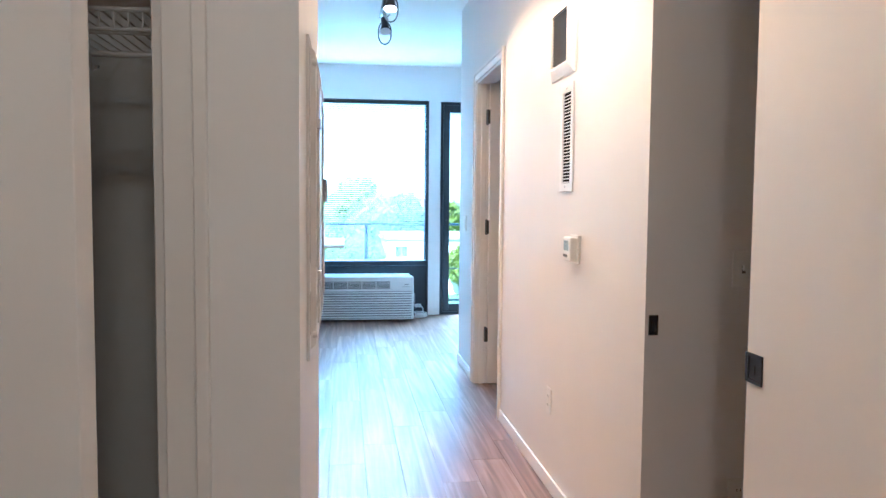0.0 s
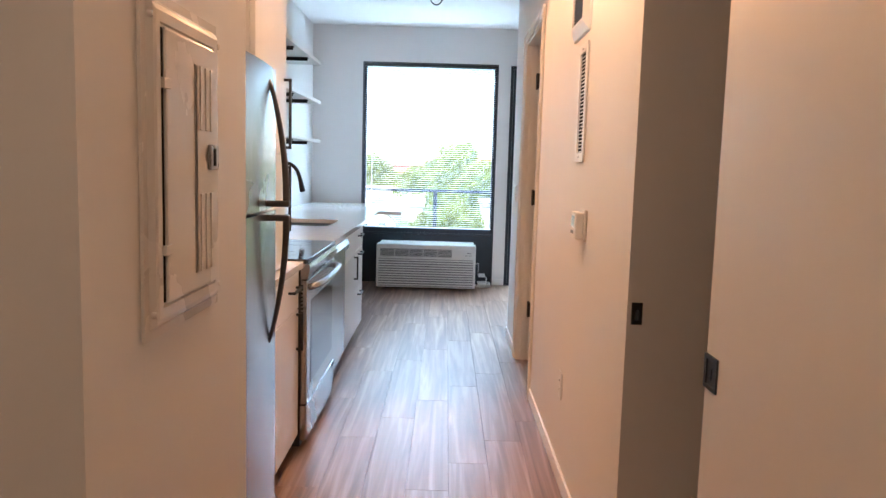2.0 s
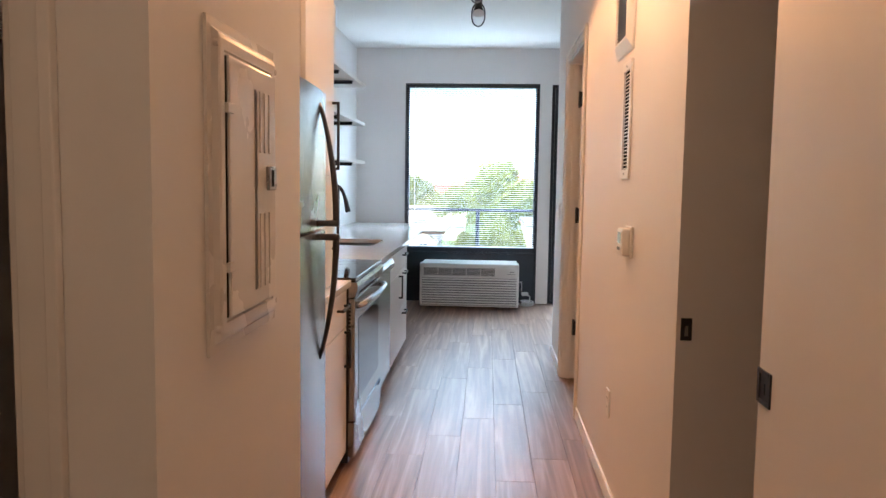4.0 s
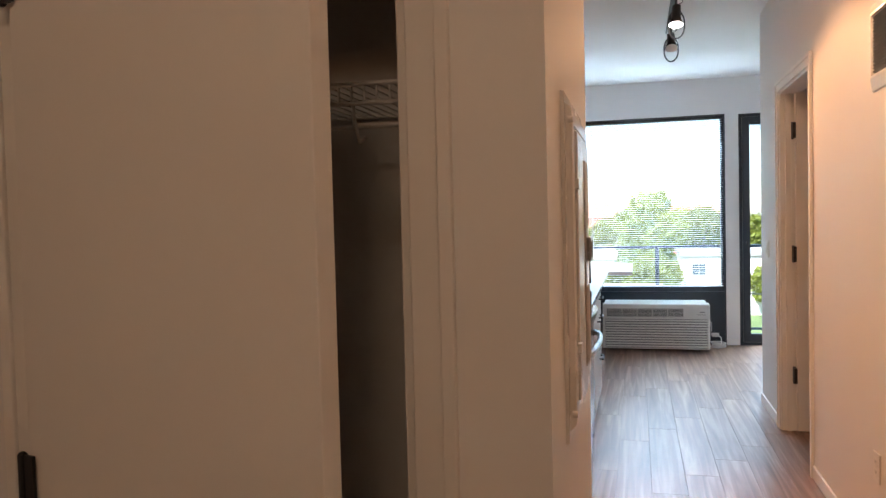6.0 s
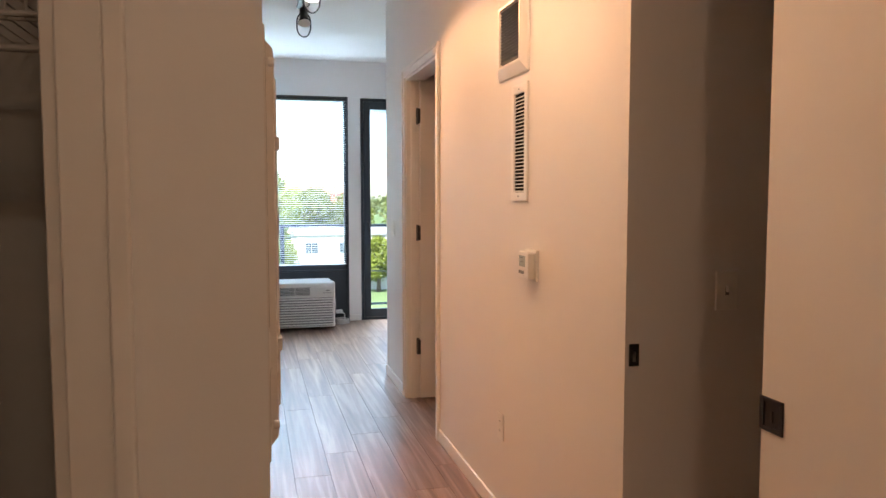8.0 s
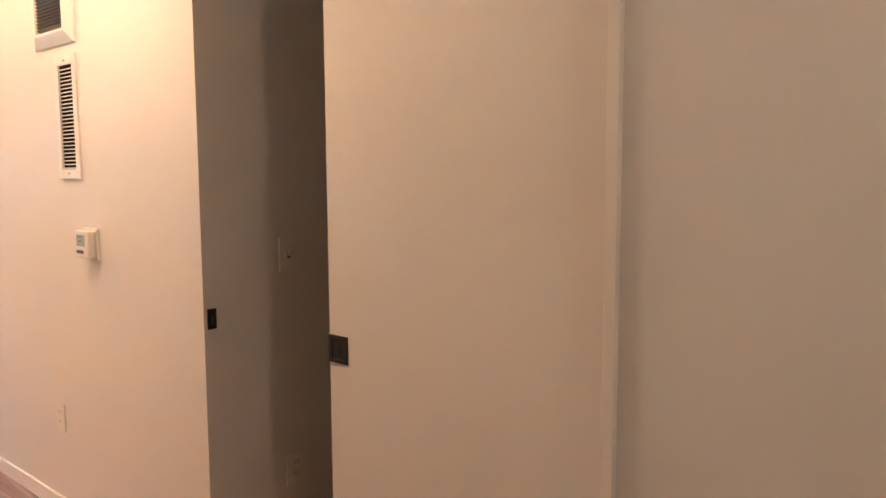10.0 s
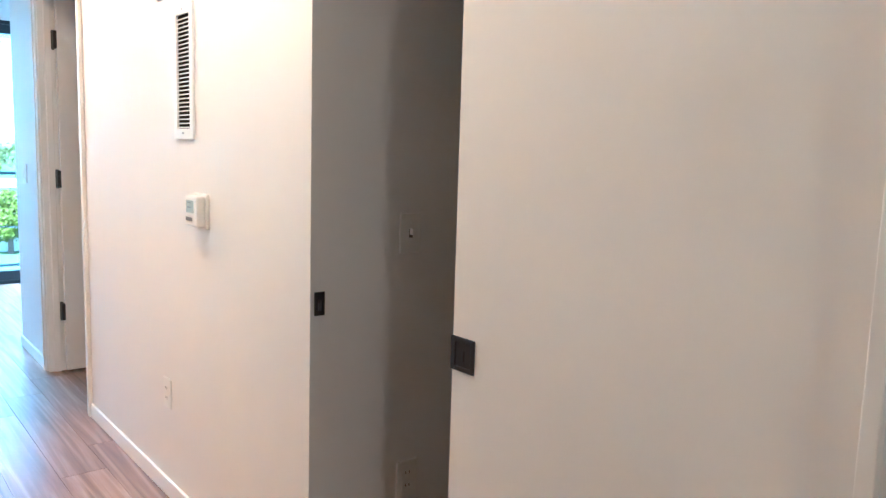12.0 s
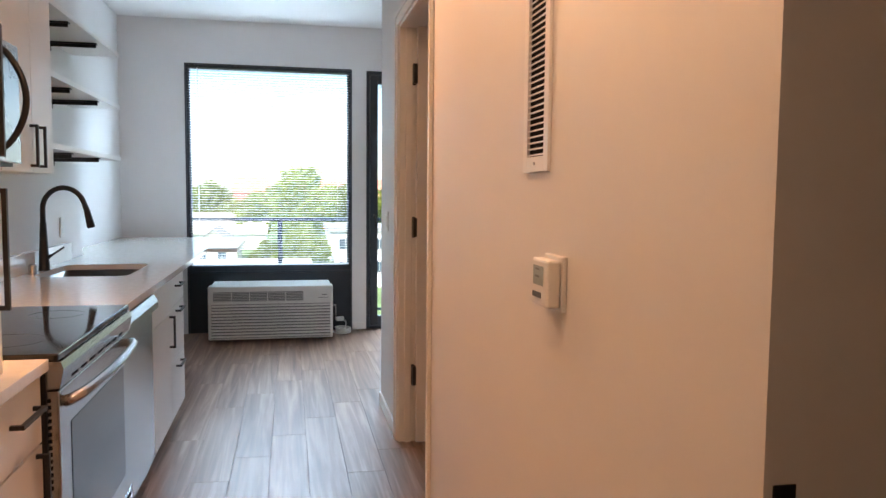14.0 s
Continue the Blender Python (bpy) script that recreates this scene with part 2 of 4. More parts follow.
# ---- structure: the plan in metres ----
CH = 2.91                 # ceiling height
XR = 1.125                # corridor side of the long wall
XP = 0.10                 # corridor side of the panel wall
YC = 1.19                 # face of the closet wall
YW = 8.81                 # inner face of the window wall
XK = -0.78                # kitchen wall
XL = -0.95                # wall beyond the kitchen
XE = 3.4                  # far side of the living room
YB = -3.20                # unseen wall behind the entry, set far back to cut daylight bounce
T = 0.12

floor = solid("floor", boxes((-1.1, XE + T, YB - T, YW + 0.10, -0.20, -0.008)), SUB, "grey-brown wood-look vinyl plank floor", "floor")
solid("ceiling", boxes((-1.1, XE + T, YB - T, YW + 0.2, CH, CH + 0.2)), CEIL, "smooth white painted ceiling", "ceiling")
solid("wall_back", boxes((-1.1, XE + T, YB - T, YB, -0.1, CH)), WALL, "plain off-white painted wall", "wall")
solid("wall_entry_west", boxes((-0.98, -0.86, YB, YC, -0.1, CH)), WALL, "plain off-white painted entry wall", "wall")
# closet wall with its doorway
CX0, CX1, CZ = -0.745, -0.096, 2.13
solid("wall_closet", boxes((-0.98, CX0, YC, YC + T, -0.1, CH), (CX1, XP, YC, YC + T, -0.1, CH), (CX0, CX1, YC, YC + T, CZ, CH)), WALL, "off-white painted closet wall with a doorway", "wall")
solid("wall_panel", boxes((0.0, XP, YC + T, 1.94, -0.1, CH), (-0.98, XP, 1.94, 2.03, -0.1, CH)), WALL, "off-white painted wall holding the breaker panel", "wall")
solid("wall_closet_west", boxes((-0.98, -0.86, YC + T, 1.94, -0.1, CH)), WALL, "plain closet side wall", "wall")
solid("wall_kitchen", boxes((XK - 0.22, XK, 2.03, 6.80, -0.1, CH), (XL - T, XL, 6.80, YW, -0.1, CH)), WALL, "pale painted wall behind the kitchen", "wall")
# long corridor wall: pocket part, bathroom part, bedroom doorway, end
PY0, PY1, PZ = 0.905, 2.316, 2.35
DY0, DY1, DZ = 4.562, 5.457, 2.218
WE = 6.22
solid("wall_corridor", boxes((XR, XR + T, PY1 + T, DY0, -0.1, CH), (XR, XR + T, DY1, WE, -0.1, CH), (XR, XR + T, DY0, DY1, DZ, CH),
      (XR, XR + 0.035, YB, PY0, -0.1, CH), (XR + 0.085, XR + T, YB, PY0, -0.1, CH),
      (XR, XR + 0.035, PY0, PY1, PZ, CH), (XR + 0.085, XR + T, PY0, PY1, PZ, CH), (XR + 0.035, XR + 0.085, YB, PY1, PZ + 0.02, CH)),
      WALL, "off-white painted corridor wall with two doorways", "wall")
solid("wall_bath_north", boxes((XR, 3.0, PY1, PY1 + T, -0.1, CH)), WALL, "off-white painted bathroom wall", "wall")
solid("wall_bath_east", boxes((3.0, 3.12, YB, PY1, -0.1, CH)), WALL, "plain bathroom wall", "wall")
solid("wall_bed_north", boxes((XR + T, XE, WE - T, WE, -0.1, CH)), WALL, "off-white painted wall between bedroom and living room", "wall")
solid("wall_east", boxes((XE, XE + T, YB, YW, -0.1, CH)), WALL, "plain off-white painted wall", "wall")
# window wall
WX0, WX1, WZ0, WZ1 = -0.382, 1.152, 0.0, 2.516
BX0, BX1, BZ1 = 1.29, 2.25, 2.51
solid("wall_window", boxes((XL - T, WX0, YW, YW + 0.2, -0.1, CH), (WX1, BX0, YW, YW + 0.2, -0.1, CH), (BX1, XE + T, YW, YW + 0.2, -0.1, CH),
      (WX0, WX1, YW, YW + 0.2, WZ1, CH), (BX0, BX1, YW, YW + 0.2, BZ1, CH)), WALL, "pale painted wall round the large window", "wall")


# baseboards
def baseboard(name, x0, x1, y0, y1):
    bm = boxes((x0, x1, y0, y1, 0.001, 0.072), bevel=0.003)
    return solid(name, bm, TRIM, "low flat white painted baseboard", "baseboard")


baseboard("baseboard", XR - 0.012, XR - 0.0005, PY1 + 0.002, DY0 - 0.066)
baseboard("baseboard", XR - 0.012, XR - 0.0005, DY1 + 0.066, WE)
baseboard("baseboard", XR - 0.012, XR - 0.0005, YB, PY0 - 0.09)
baseboard("baseboard", WX1 + 0.004, BX0 - 0.004, YW - 0.013, YW - 0.0005)
baseboard("baseboard", XP + 0.0005, XP + 0.012, YC, 2.03)
baseboard("baseboard", CX1 + 0.066, XP + 0.012, YC - 0.012, YC - 0.0005)


# casings: profile of a flat board with a raised back band
def casing(name, horizontal_x, a0, a1, ztop, face, w=0.064):
    """A door casing of three boards. horizontal_x: the wall runs along x, its face at y = face; else along y, at x = face."""
    c = thing(name, *((a0, face, 0) if horizontal_x else (face, a0, 0)), "white painted flat door casing with a raised outer band", "door casing", kind="structure")
    k = 0.69
    for nm, side in (("casing_leg", -1), ("casing_leg", 1), ("casing_head", 0)):
        bm = B()
        for v0, v1, t in ((0.0, k, 0.012), (k, 1.0, 0.019)):
            if side == 0:
                p = (a0 - v1 * w, a1 + v1 * w, ztop + v0 * w, ztop + v1 * w)
            elif side < 0:
                p = (a0 - v1 * w, a0 - v0 * w, 0.001, ztop + v0 * w)
            else:
                p = (a1 + v0 * w, a1 + v1 * w, 0.001, ztop + v0 * w)
            if horizontal_x:
                box(bm, p[0], p[1], face - t, face - 0.0005, p[2], p[3], 0.0025)
            else:
                box(bm, face - t, face - 0.0005, p[0], p[1], p[2], p[3], 0.0025)
        part(nm, bm, TRIM, c)
    return c


casing("closet_casing", True, CX0, CX1, CZ, YC)
casing("bedroom_casing", False, DY0, DY1, DZ, XR)
# jamb linings
solid("closet_jamb", boxes((CX0, CX0 + 0.015, YC - 0.002, YC + T + 0.002, 0, CZ), (CX1 - 0.015, CX1, YC - 0.002, YC + T + 0.002, 0, CZ), (CX0 + 0.015, CX1 - 0.015, YC - 0.002, YC + T + 0.002, CZ - 0.015, CZ), bevel=0.002), TRIM, "white painted closet door jamb", "jamb")
solid("bedroom_jamb", boxes((XR - 0.002, XR + T + 0.004, DY0, DY0 + 0.018, 0, DZ), (XR - 0.002, XR + T + 0.004, DY1 - 0.018, DY1, 0, DZ), (XR - 0.002, XR + T + 0.004, DY0 + 0.018, DY1 - 0.018, DZ - 0.018, DZ),
      (XR + 0.03, XR + 0.065, DY1 - 0.030, DY1 - 0.018, 0, DZ - 0.018), (XR + 0.03, XR + 0.065, DY0 + 0.018, DY0 + 0.030, 0, DZ - 0.018), bevel=0.002), TRIM, "white painted bedroom door jamb with a stop", "jamb")
solid("pocket_jamb", boxes((XR - 0.016, XR + 0.039, PY0, PY0 + 0.024, 0, PZ), (XR + 0.086, XR + T, PY0, PY0 + 0.022, 0, PZ), bevel=0.002), TRIM, "white painted split jamb of the pocket door", "jamb")


# ---- doors ----
def hinge(parent, x, y, z, h=0.10, flip=1):
    bm = cyl(B(), (x, y, z - h / 2), (x, y, z + h / 2), 0.0075, n=12)
    for k in (-1, 1):
        cyl(bm, (x, y, z + k * h / 2), (x, y, z + k * (h / 2 + 0.004)), 0.0075, 0.004, n=12)
    box(bm, x - 0.002, x + 0.03 * flip, y - 0.002, y + 0.003, z - h / 2, z + h / 2)
    return bm


def closet_door():
    d = thing("closet_door", CX0 + 0.012, YC - 0.006, 0.0, "flat off-white slab closet door standing ajar on black hinges", "door", rz=-15.5)
    w = 0.612
    part("slab", boxes((0.003, w, -0.035, 0.0, 0.012, CZ - 0.02), bevel=0.0018), DOORP, d, local=True)
    for z in (0.28, 1.015, 1.85):
        part("hinge", hinge(d, -0.006, -0.041, z, 0.115), BLACK, d, "black steel butt hinge", local=True)
    return d


closet_door()


def bedroom_door():
    d = thing("bedroom_door", XR + 0.075, DY1 - 0.055, 0.0, "flat off-white slab bedroom door standing wide open", "door")
    part("slab", boxes((XR + 0.085, XR + 0.085 + 0.86, DY1 - 0.072, DY1 - 0.036, 0.012, DZ - 0.022), bevel=0.002), DOORP, d)
    for z in (0.371, 1.163, 1.960):
        bm = cyl(B(), (XR + 0.074, DY1 - 0.03, z - 0.055), (XR + 0.074, DY1 - 0.03, z + 0.055), 0.008, n=12)
        box(bm, XR + 0.066, XR + 0.086, DY1 - 0.075, DY1 - 0.0195, z - 0.05, z + 0.05, 0.002)
        part("hinge", bm, BLACK, d, "black steel butt hinge")


bedroom_door()


def pocket_door():
    y1 = 1.772
    d = thing("pocket_door", XR + 0.06, y1 - 0.4, 0.0, "flat off-white sliding pocket door standing half open", "door")
    part("slab", boxes((XR + 0.041, XR + 0.079, 0.42, y1, 0.012, PZ - 0.01), bevel=0.002), DOORP, d)
    x = XR + 0.041
    bm = B()
    for a in ((x - 0.004, x + 0.001, y1 - 0.072, y1 - 0.062, 0.908, 0.982), (x - 0.004, x + 0.001, y1 - 0.012, y1 + 0.002, 0.908, 0.982), (x - 0.004, x + 0.001, y1 - 0.062, y1 - 0.012, 0.972, 0.982), (x - 0.004, x + 0.001, y1 - 0.062, y1 - 0.012, 0.908, 0.918)):
        box(bm, *a, 0.001)
    box(bm, x - 0.001, x + 0.001, y1 - 0.062, y1 - 0.012, 0.918, 0.972)
    box(bm, x + 0.002, x + 0.036, y1 - 0.001, y1 + 0.0025, 0.908, 0.982, 0.001)
    p = part("pull", bm, BLACK, d, "black recessed edge pull")
    part("finger_latch", boxes((x - 0.003, x - 0.0005, y1 - 0.04, y1 - 0.034, 0.93, 0.955), bevel=0.0008), BLACK, p)


pocket_door()
_st = thing("strike_plate", XR + 0.04, PY1, 0.957, "small black steel strike plate set in the jamb", "strike plate")
part("plate", boxes((XR + 0.012, XR + 0.044, PY1 - 0.003, PY1 - 0.0003, 0.925, 0.990), bevel=0.001), BLACK, _st)
part("slot", boxes((XR + 0.023, XR + 0.033, PY1 - 0.0042, PY1 - 0.0031, 0.938, 0.968), bevel=0.0004), STEELD, _st, "bright slot")


# ---- wall plates ----
def wall_plate(name, x, y, z, face, kind_of, label, w=0.075, h=0.118):
    """face: 'x' looks towards -x, 'y' towards -y. kind_of: toggle, outlet or rocker."""
    d = thing(name, x, y, z, label, "light switch" if kind_of != "outlet" else "outlet")

    def b(u0, u1, v0, v1, t0, t1, bv=0.0015):
        if face == "y":
            return (x + u0, x + u1, y - t1, y - t0, z + v0, z + v1, bv)
        return (x - t1, x - t0, y + u0, y + u1, z + v0, z + v1, bv)
    part("plate", box(B(), *b(-w / 2, w / 2, -h / 2, h / 2, 0.0005, 0.007, 0.0025)), PLASTIC, d)
    if kind_of == "toggle":
        part("toggle", box(B(), *b(-0.005, 0.005, -0.004, 0.014, 0.007, 0.02)), PLASTIC, d)
        part("toggle_slot", box(B(), *b(-0.0065, 0.0065, -0.013, 0.013, 0.007, 0.0078, 0.0003)), ACD, d, "dark slot")
    elif kind_of == "rocker":
        for k in (-0.5, 0.5):
            part("rocker", box(B(), *b(k * 0.044 - 0.016, k * 0.044 + 0.016, -0.033, 0.033, 0.007, 0.0105)), PLASTIC, d)
    else:
        for k in (-1, 1):
            o = part("receptacle", box(B(), *b(-0.017, 0.017, k * 0.02 - 0.0145, k * 0.02 + 0.0145, 0.007, 0.0088, 0.0008)), PLASTIC, d)
            for u in (-0.0065, 0.0065):
                part("slot", box(B(), *b(u - 0.0012, u + 0.0012, k * 0.02 - 0.002, k * 0.02 + 0.007, 0.0088, 0.0094, 0.0002)), DARK, o, "dark slot")
    for k in ((-0.03, 0.03) if kind_of == "toggle" else (0.0,) if kind_of == "outlet" else (-0.048, 0.048)):
        part("screw", box(B(), *b(-0.0025, 0.0025, k - 0.0025, k + 0.0025, 0.007, 0.0082, 0.0006)), PLASTIC, d)


wall_plate("light_switch", 1.453, PY1, 1.137, "y", "toggle", "white toggle light switch in a wall plate")
wall_plate("wall_outlet", 1.461, PY1, 0.382, "y", "outlet", "white duplex outlet low on the bathroom wall")
wall_plate("wall_outlet", XR, 3.407, 0.419, "x", "outlet", "white duplex outlet low on the corridor wall")
wall_plate("light_switch", XR, 5.93, 1.175, "x", "rocker", "white double rocker light switch", w=0.12)
_x0 = XK
_ko = thing("wall_outlet", XK, 6.35, 1.12, "white outlet above the kitchen backsplash", "outlet")
part("plate", boxes((XK + 0.0005, XK + 0.007, 6.31, 6.39, 1.06, 1.18), bevel=0.002), PLASTIC, _ko)
for _z in (1.10, 1.14):
    part("receptacle", boxes((XK + 0.007, XK + 0.009, 6.333, 6.367, _z - 0.014, _z + 0.014), bevel=0.0008), ACP, _ko)


def thermostat():
    y0, y1, z0, z1 = 3.0, 3.10, 1.104, 1.206
    d = thing("thermostat", XR, 3.03, 1.14, "white digital thermostat on a square wall plate", "thermostat")
    part("back_plate", boxes((XR - 0.012, XR - 0.0005, y0 - 0.012, y1 + 0.002, z0 - 0.008, z1 + 0.008), bevel=0.003), PLASTIC, d)
    part("body", boxes((XR - 0.042, XR - 0.012, y0 - 0.005, y1, z0, z1), bevel=0.006), PLASTIC, d)
    s = part("screen", boxes((XR - 0.0432, XR - 0.0418, y0 + 0.022, y1 - 0.014, z0 + 0.045, z1 - 0.015), bevel=0.0005), LCD, d, "grey-green display")
    for k in range(2):
        part("digit_bar", boxes((XR - 0.044, XR - 0.0433, y0 + 0.045, y1 - 0.03, z0 + 0.062 + 0.016 * k, z0 + 0.066 + 0.016 * k)), ACD, s)
    for k in range(4):
        part("button", boxes((XR - 0.0445, XR - 0.0415, y0 + 0.034 + 0.0145 * k, y0 + 0.044 + 0.0145 * k, z0 + 0.018, z0 + 0.030), bevel=0.0008), ACD, d)


thermostat()


def wall_register():
    y0, y1, z0, z1 = 3.105, 3.281, 1.396, 1.857
    d = thing("wall_register", XR, 3.2, 1.39, "tall white steel air register with louvres over a dark sheet", "air vent")
    # flat near-black sheet in place of the shaded duct behind the louvres
    part("backing", boxes((XR - 0.0012, XR - 0.0004, y0 + 0.03, y1 - 0.03, z0 + 0.03, z1 - 0.03)), DARK, d)
    fr = boxes((XR - 0.009, XR - 0.0005, y0, y0 + 0.029, z0, z1), (XR - 0.009, XR - 0.0005, y1 - 0.029, y1, z0, z1), (XR - 0.009, XR - 0.0005, y0 + 0.029, y1 - 0.029, z0, z0 + 0.036), (XR - 0.009, XR - 0.0005, y0 + 0.029, y1 - 0.029, z1 - 0.036, z1), bevel=0.0015)
    part("frame", fr, VENT, d)
    bm = box(B(), -0.0012, 0.0012, -0.0595, 0.0595, -0.0019, 0.0019, 0.0005, 1)
    me = mesh_of("louvre", bm, VENT)
    n = 27
    for i in range(n):
        o = new("louvre", me)
        o.parent = d
        o.location = (-0.0055, -0.007, 0.046 + (z1 - z0 - 0.092) * i / (n - 1))
    for z in (z0 + 0.02, z1 - 0.02):
        part("screw", cyl(B(), (XR - 0.0115, 3.193, z), (XR - 0.009, 3.193, z), 0.004, n=10), STEELD, d)


wall_register()


def return_grille():
    y0, y1, z0, z1 = 3.10, 3.45, 1.895, 2.235
    d = thing("return_grille", XR, 3.27, 1.9, "square white return air grille with sloping edges", "air vent")
    # near-black sheet on the wall, painted as the shaded depth of the duct
    part("backing", boxes((XR - 0.002, XR - 0.0004, y0 + 0.03, y1 - 0.03, z0 + 0.03, z1 - 0.03)), DARK, d)
    bm = B()
    o, i = 0.0, 0.055
    ring = lambda k, x: [bm.verts.new((x, y, z)) for y, z in ((y0 + k, z0 + k), (y1 - k, z0 + k), (y1 - k, z1 - k), (y0 + k, z1 - k))]
    rs = [ring(0, XR - 0.0005), ring(0.004, XR - 0.008), ring(0.046, XR - 0.026), ring(0.055, XR - 0.026), ring(0.058, XR - 0.003)]
    for a, b in zip(rs, rs[1:]):
        for k in range(4):
            bm.faces.new((a[k], a[(k + 1) % 4], b[(k + 1) % 4], b[k]))
    part("frame", bm, VENT, d)
    bm = box(B(), -0.008, 0.008, -0.118, 0.118, -0.0012, 0.0012)
    bm.transform(Matrix.Rotation(radians(35), 4, "Y"))
    me = mesh_of("louvre", bm, ACD)
    for k in range(17):
        ob = new("louvre", me)
        ob.parent = d
        ob.location = (-0.013, 0.005, 0.063 + 0.0128 * k)


return_grille()


def breaker_panel():
    y0, y1, z0, z1 = 1.388, 1.779, 1.060, 1.640
    d = thing("breaker_panel", XP, 1.59, 1.05, "white enamelled electrical breaker panel with a ribbed steel door", "breaker panel")
    x = XP
    bm = B()
    ring = lambda k, t: [bm.verts.new((x + t, y, z)) for y, z in ((y0 + k, z0 + k), (y1 - k, z0 + k), (y1 - k, z1 - k), (y0 + k, z1 - k))]
    rs = [ring(0, 0.0005), ring(0.001, 0.006), ring(0.018, 0.007), ring(0.026, 0.016), ring(0.034, 0.018), ring(0.052, 0.018), ring(0.054, 0.014)]
    for a, b in zip(rs, rs[1:]):
        for k in range(4):
            bm.faces.new((a[k], a[(k + 1) % 4], b[(k + 1) % 4], b[k]))
    bm.faces.new(rs[-1])
    part("frame", bm, PANELP, d)
    # raised near-black strip that paints the shadow of the hinge gap
    part("shadow_gap", boxes((x + 0.0142, x + 0.0165, y0 + 0.0565, y0 + 0.066, z0 + 0.06, z1 - 0.06)), DARK, d, "dark strip standing for hinge gap shade")
    dr = part("door", boxes((x + 0.0145, x + 0.022, y0 + 0.066, y1 - 0.060, z0 + 0.058, z1 - 0.058), bevel=0.004), PANELP, d)
    for za, zb in ((z0 + 0.09, z0 + 0.24), (z0 + 0.36, z1 - 0.10)):
        for k in range(4):
            y = y0 + 0.205 + 0.03 * k
            part("rib", boxes((x + 0.020, x + 0.0245, y, y + 0.011, za if k else z0 + 0.09, zb if k else z1 - 0.10), bevel=0.002), PANELP, dr)
    for z in (z0 + 0.15, z1 - 0.15):
        part("hinge_tab", boxes((x + 0.017, x + 0.025, y0 + 0.052, y0 + 0.080, z - 0.009, z + 0.009), bevel=0.0015), PANELP, d)
    lt = part("latch", boxes((x + 0.0215, x + 0.030, y1 - 0.112, y1 - 0.062, z0 + 0.285, z0 + 0.335), bevel=0.003), STEELD, dr, "grey slide latch")
    part("latch_recess", boxes((x + 0.0302, x + 0.0312, y1 - 0.100, y1 - 0.084, z0 + 0.293, z0 + 0.327), bevel=0.0004), DARK, lt)
    for y, z in ((y0 + 0.024, z0 + 0.045), (y0 + 0.024, z1 - 0.045), (y1 - 0.024, z0 + 0.045), (y1 - 0.024, z1 - 0.045)):
        part("screw", cyl(B(), (x + 0.010, y, z), (x + 0.0185, y, z), 0.007, 0.0055, n=12), PANELP, d)


breaker_panel()


# ---- closet ----
def closet_shelf():
    d = thing("wire_shelf", -0.43, 1.62, 1.72, "white coated wire closet shelf with a hanging rod", "closet shelf")
    z = 1.695
    for y, zz in ((1.50, z), (1.50, z - 0.036), (1.70, z), (1.93, z)):
        part("long_wire", cyl(B(), (-0.855, y, zz), (-0.005, y, zz), 0.0045, n=8), WIRE, d)
    me = mesh_of("cross_wire", cyl(cyl(B(), (0, 0, 0), (0, 0.43, 0), 0.0015, n=6), (0, 0, 0), (0, 0, -0.036), 0.0024, n=6), WIRE)
    for k in range(33):
        o = new("cross_wire", me)
        o.parent = d
        o.location = (-0.84 + 0.43 + 0.0256 * k, 1.50 - 1.62, z - 1.72)
    part("rod", cyl(B(), (-0.855, 1.55, z - 0.072), (-0.005, 1.55, z - 0.072), 0.006, n=10), WIRE, d)
    for x in (-0.7, -0.30, -0.05):
        part("rod_hook", tube(B(), [(x, 1.50, z - 0.04), (x, 1.505, z - 0.07), (x, 1.53, z - 0.105), (x, 1.56, z - 0.095)], 0.004, 8), WIRE, d)


closet_shelf()

# ---- kitchen ----
KF = -0.068               # cabinet door faces
CT = 0.915                # counter height
FZ = 0.10                 # toe kick height


def bar_handle(parent, p, axis, length, out, label="black square bar handle"):
    """A square bar pull on a face that looks towards +x, centred at p."""
    x, y, z = p
    h = length / 2
    s = 0.0055
    if axis == "y":
        bm = boxes((x + out - 2 * s, x + out, y - h, y + h, z - s, z + s), (x, x + out - 2 * s, y - h, y - h + 2 * s, z - s, z + s), (x, x + out - 2 * s, y + h - 2 * s, y + h, z - s, z + s), bevel=0.0008)
    else:
        bm = boxes((x + out - 2 * s, x + out, y - s, y + s, z - h, z + h), (x, x + out - 2 * s, y - s, y + s, z - h, z - h + 2 * s), (x, x + out - 2 * s, y - s, y + s, z + h - 2 * s, z + h), bevel=0.0008)
    return part("handle", bm, BLACK, parent, label)


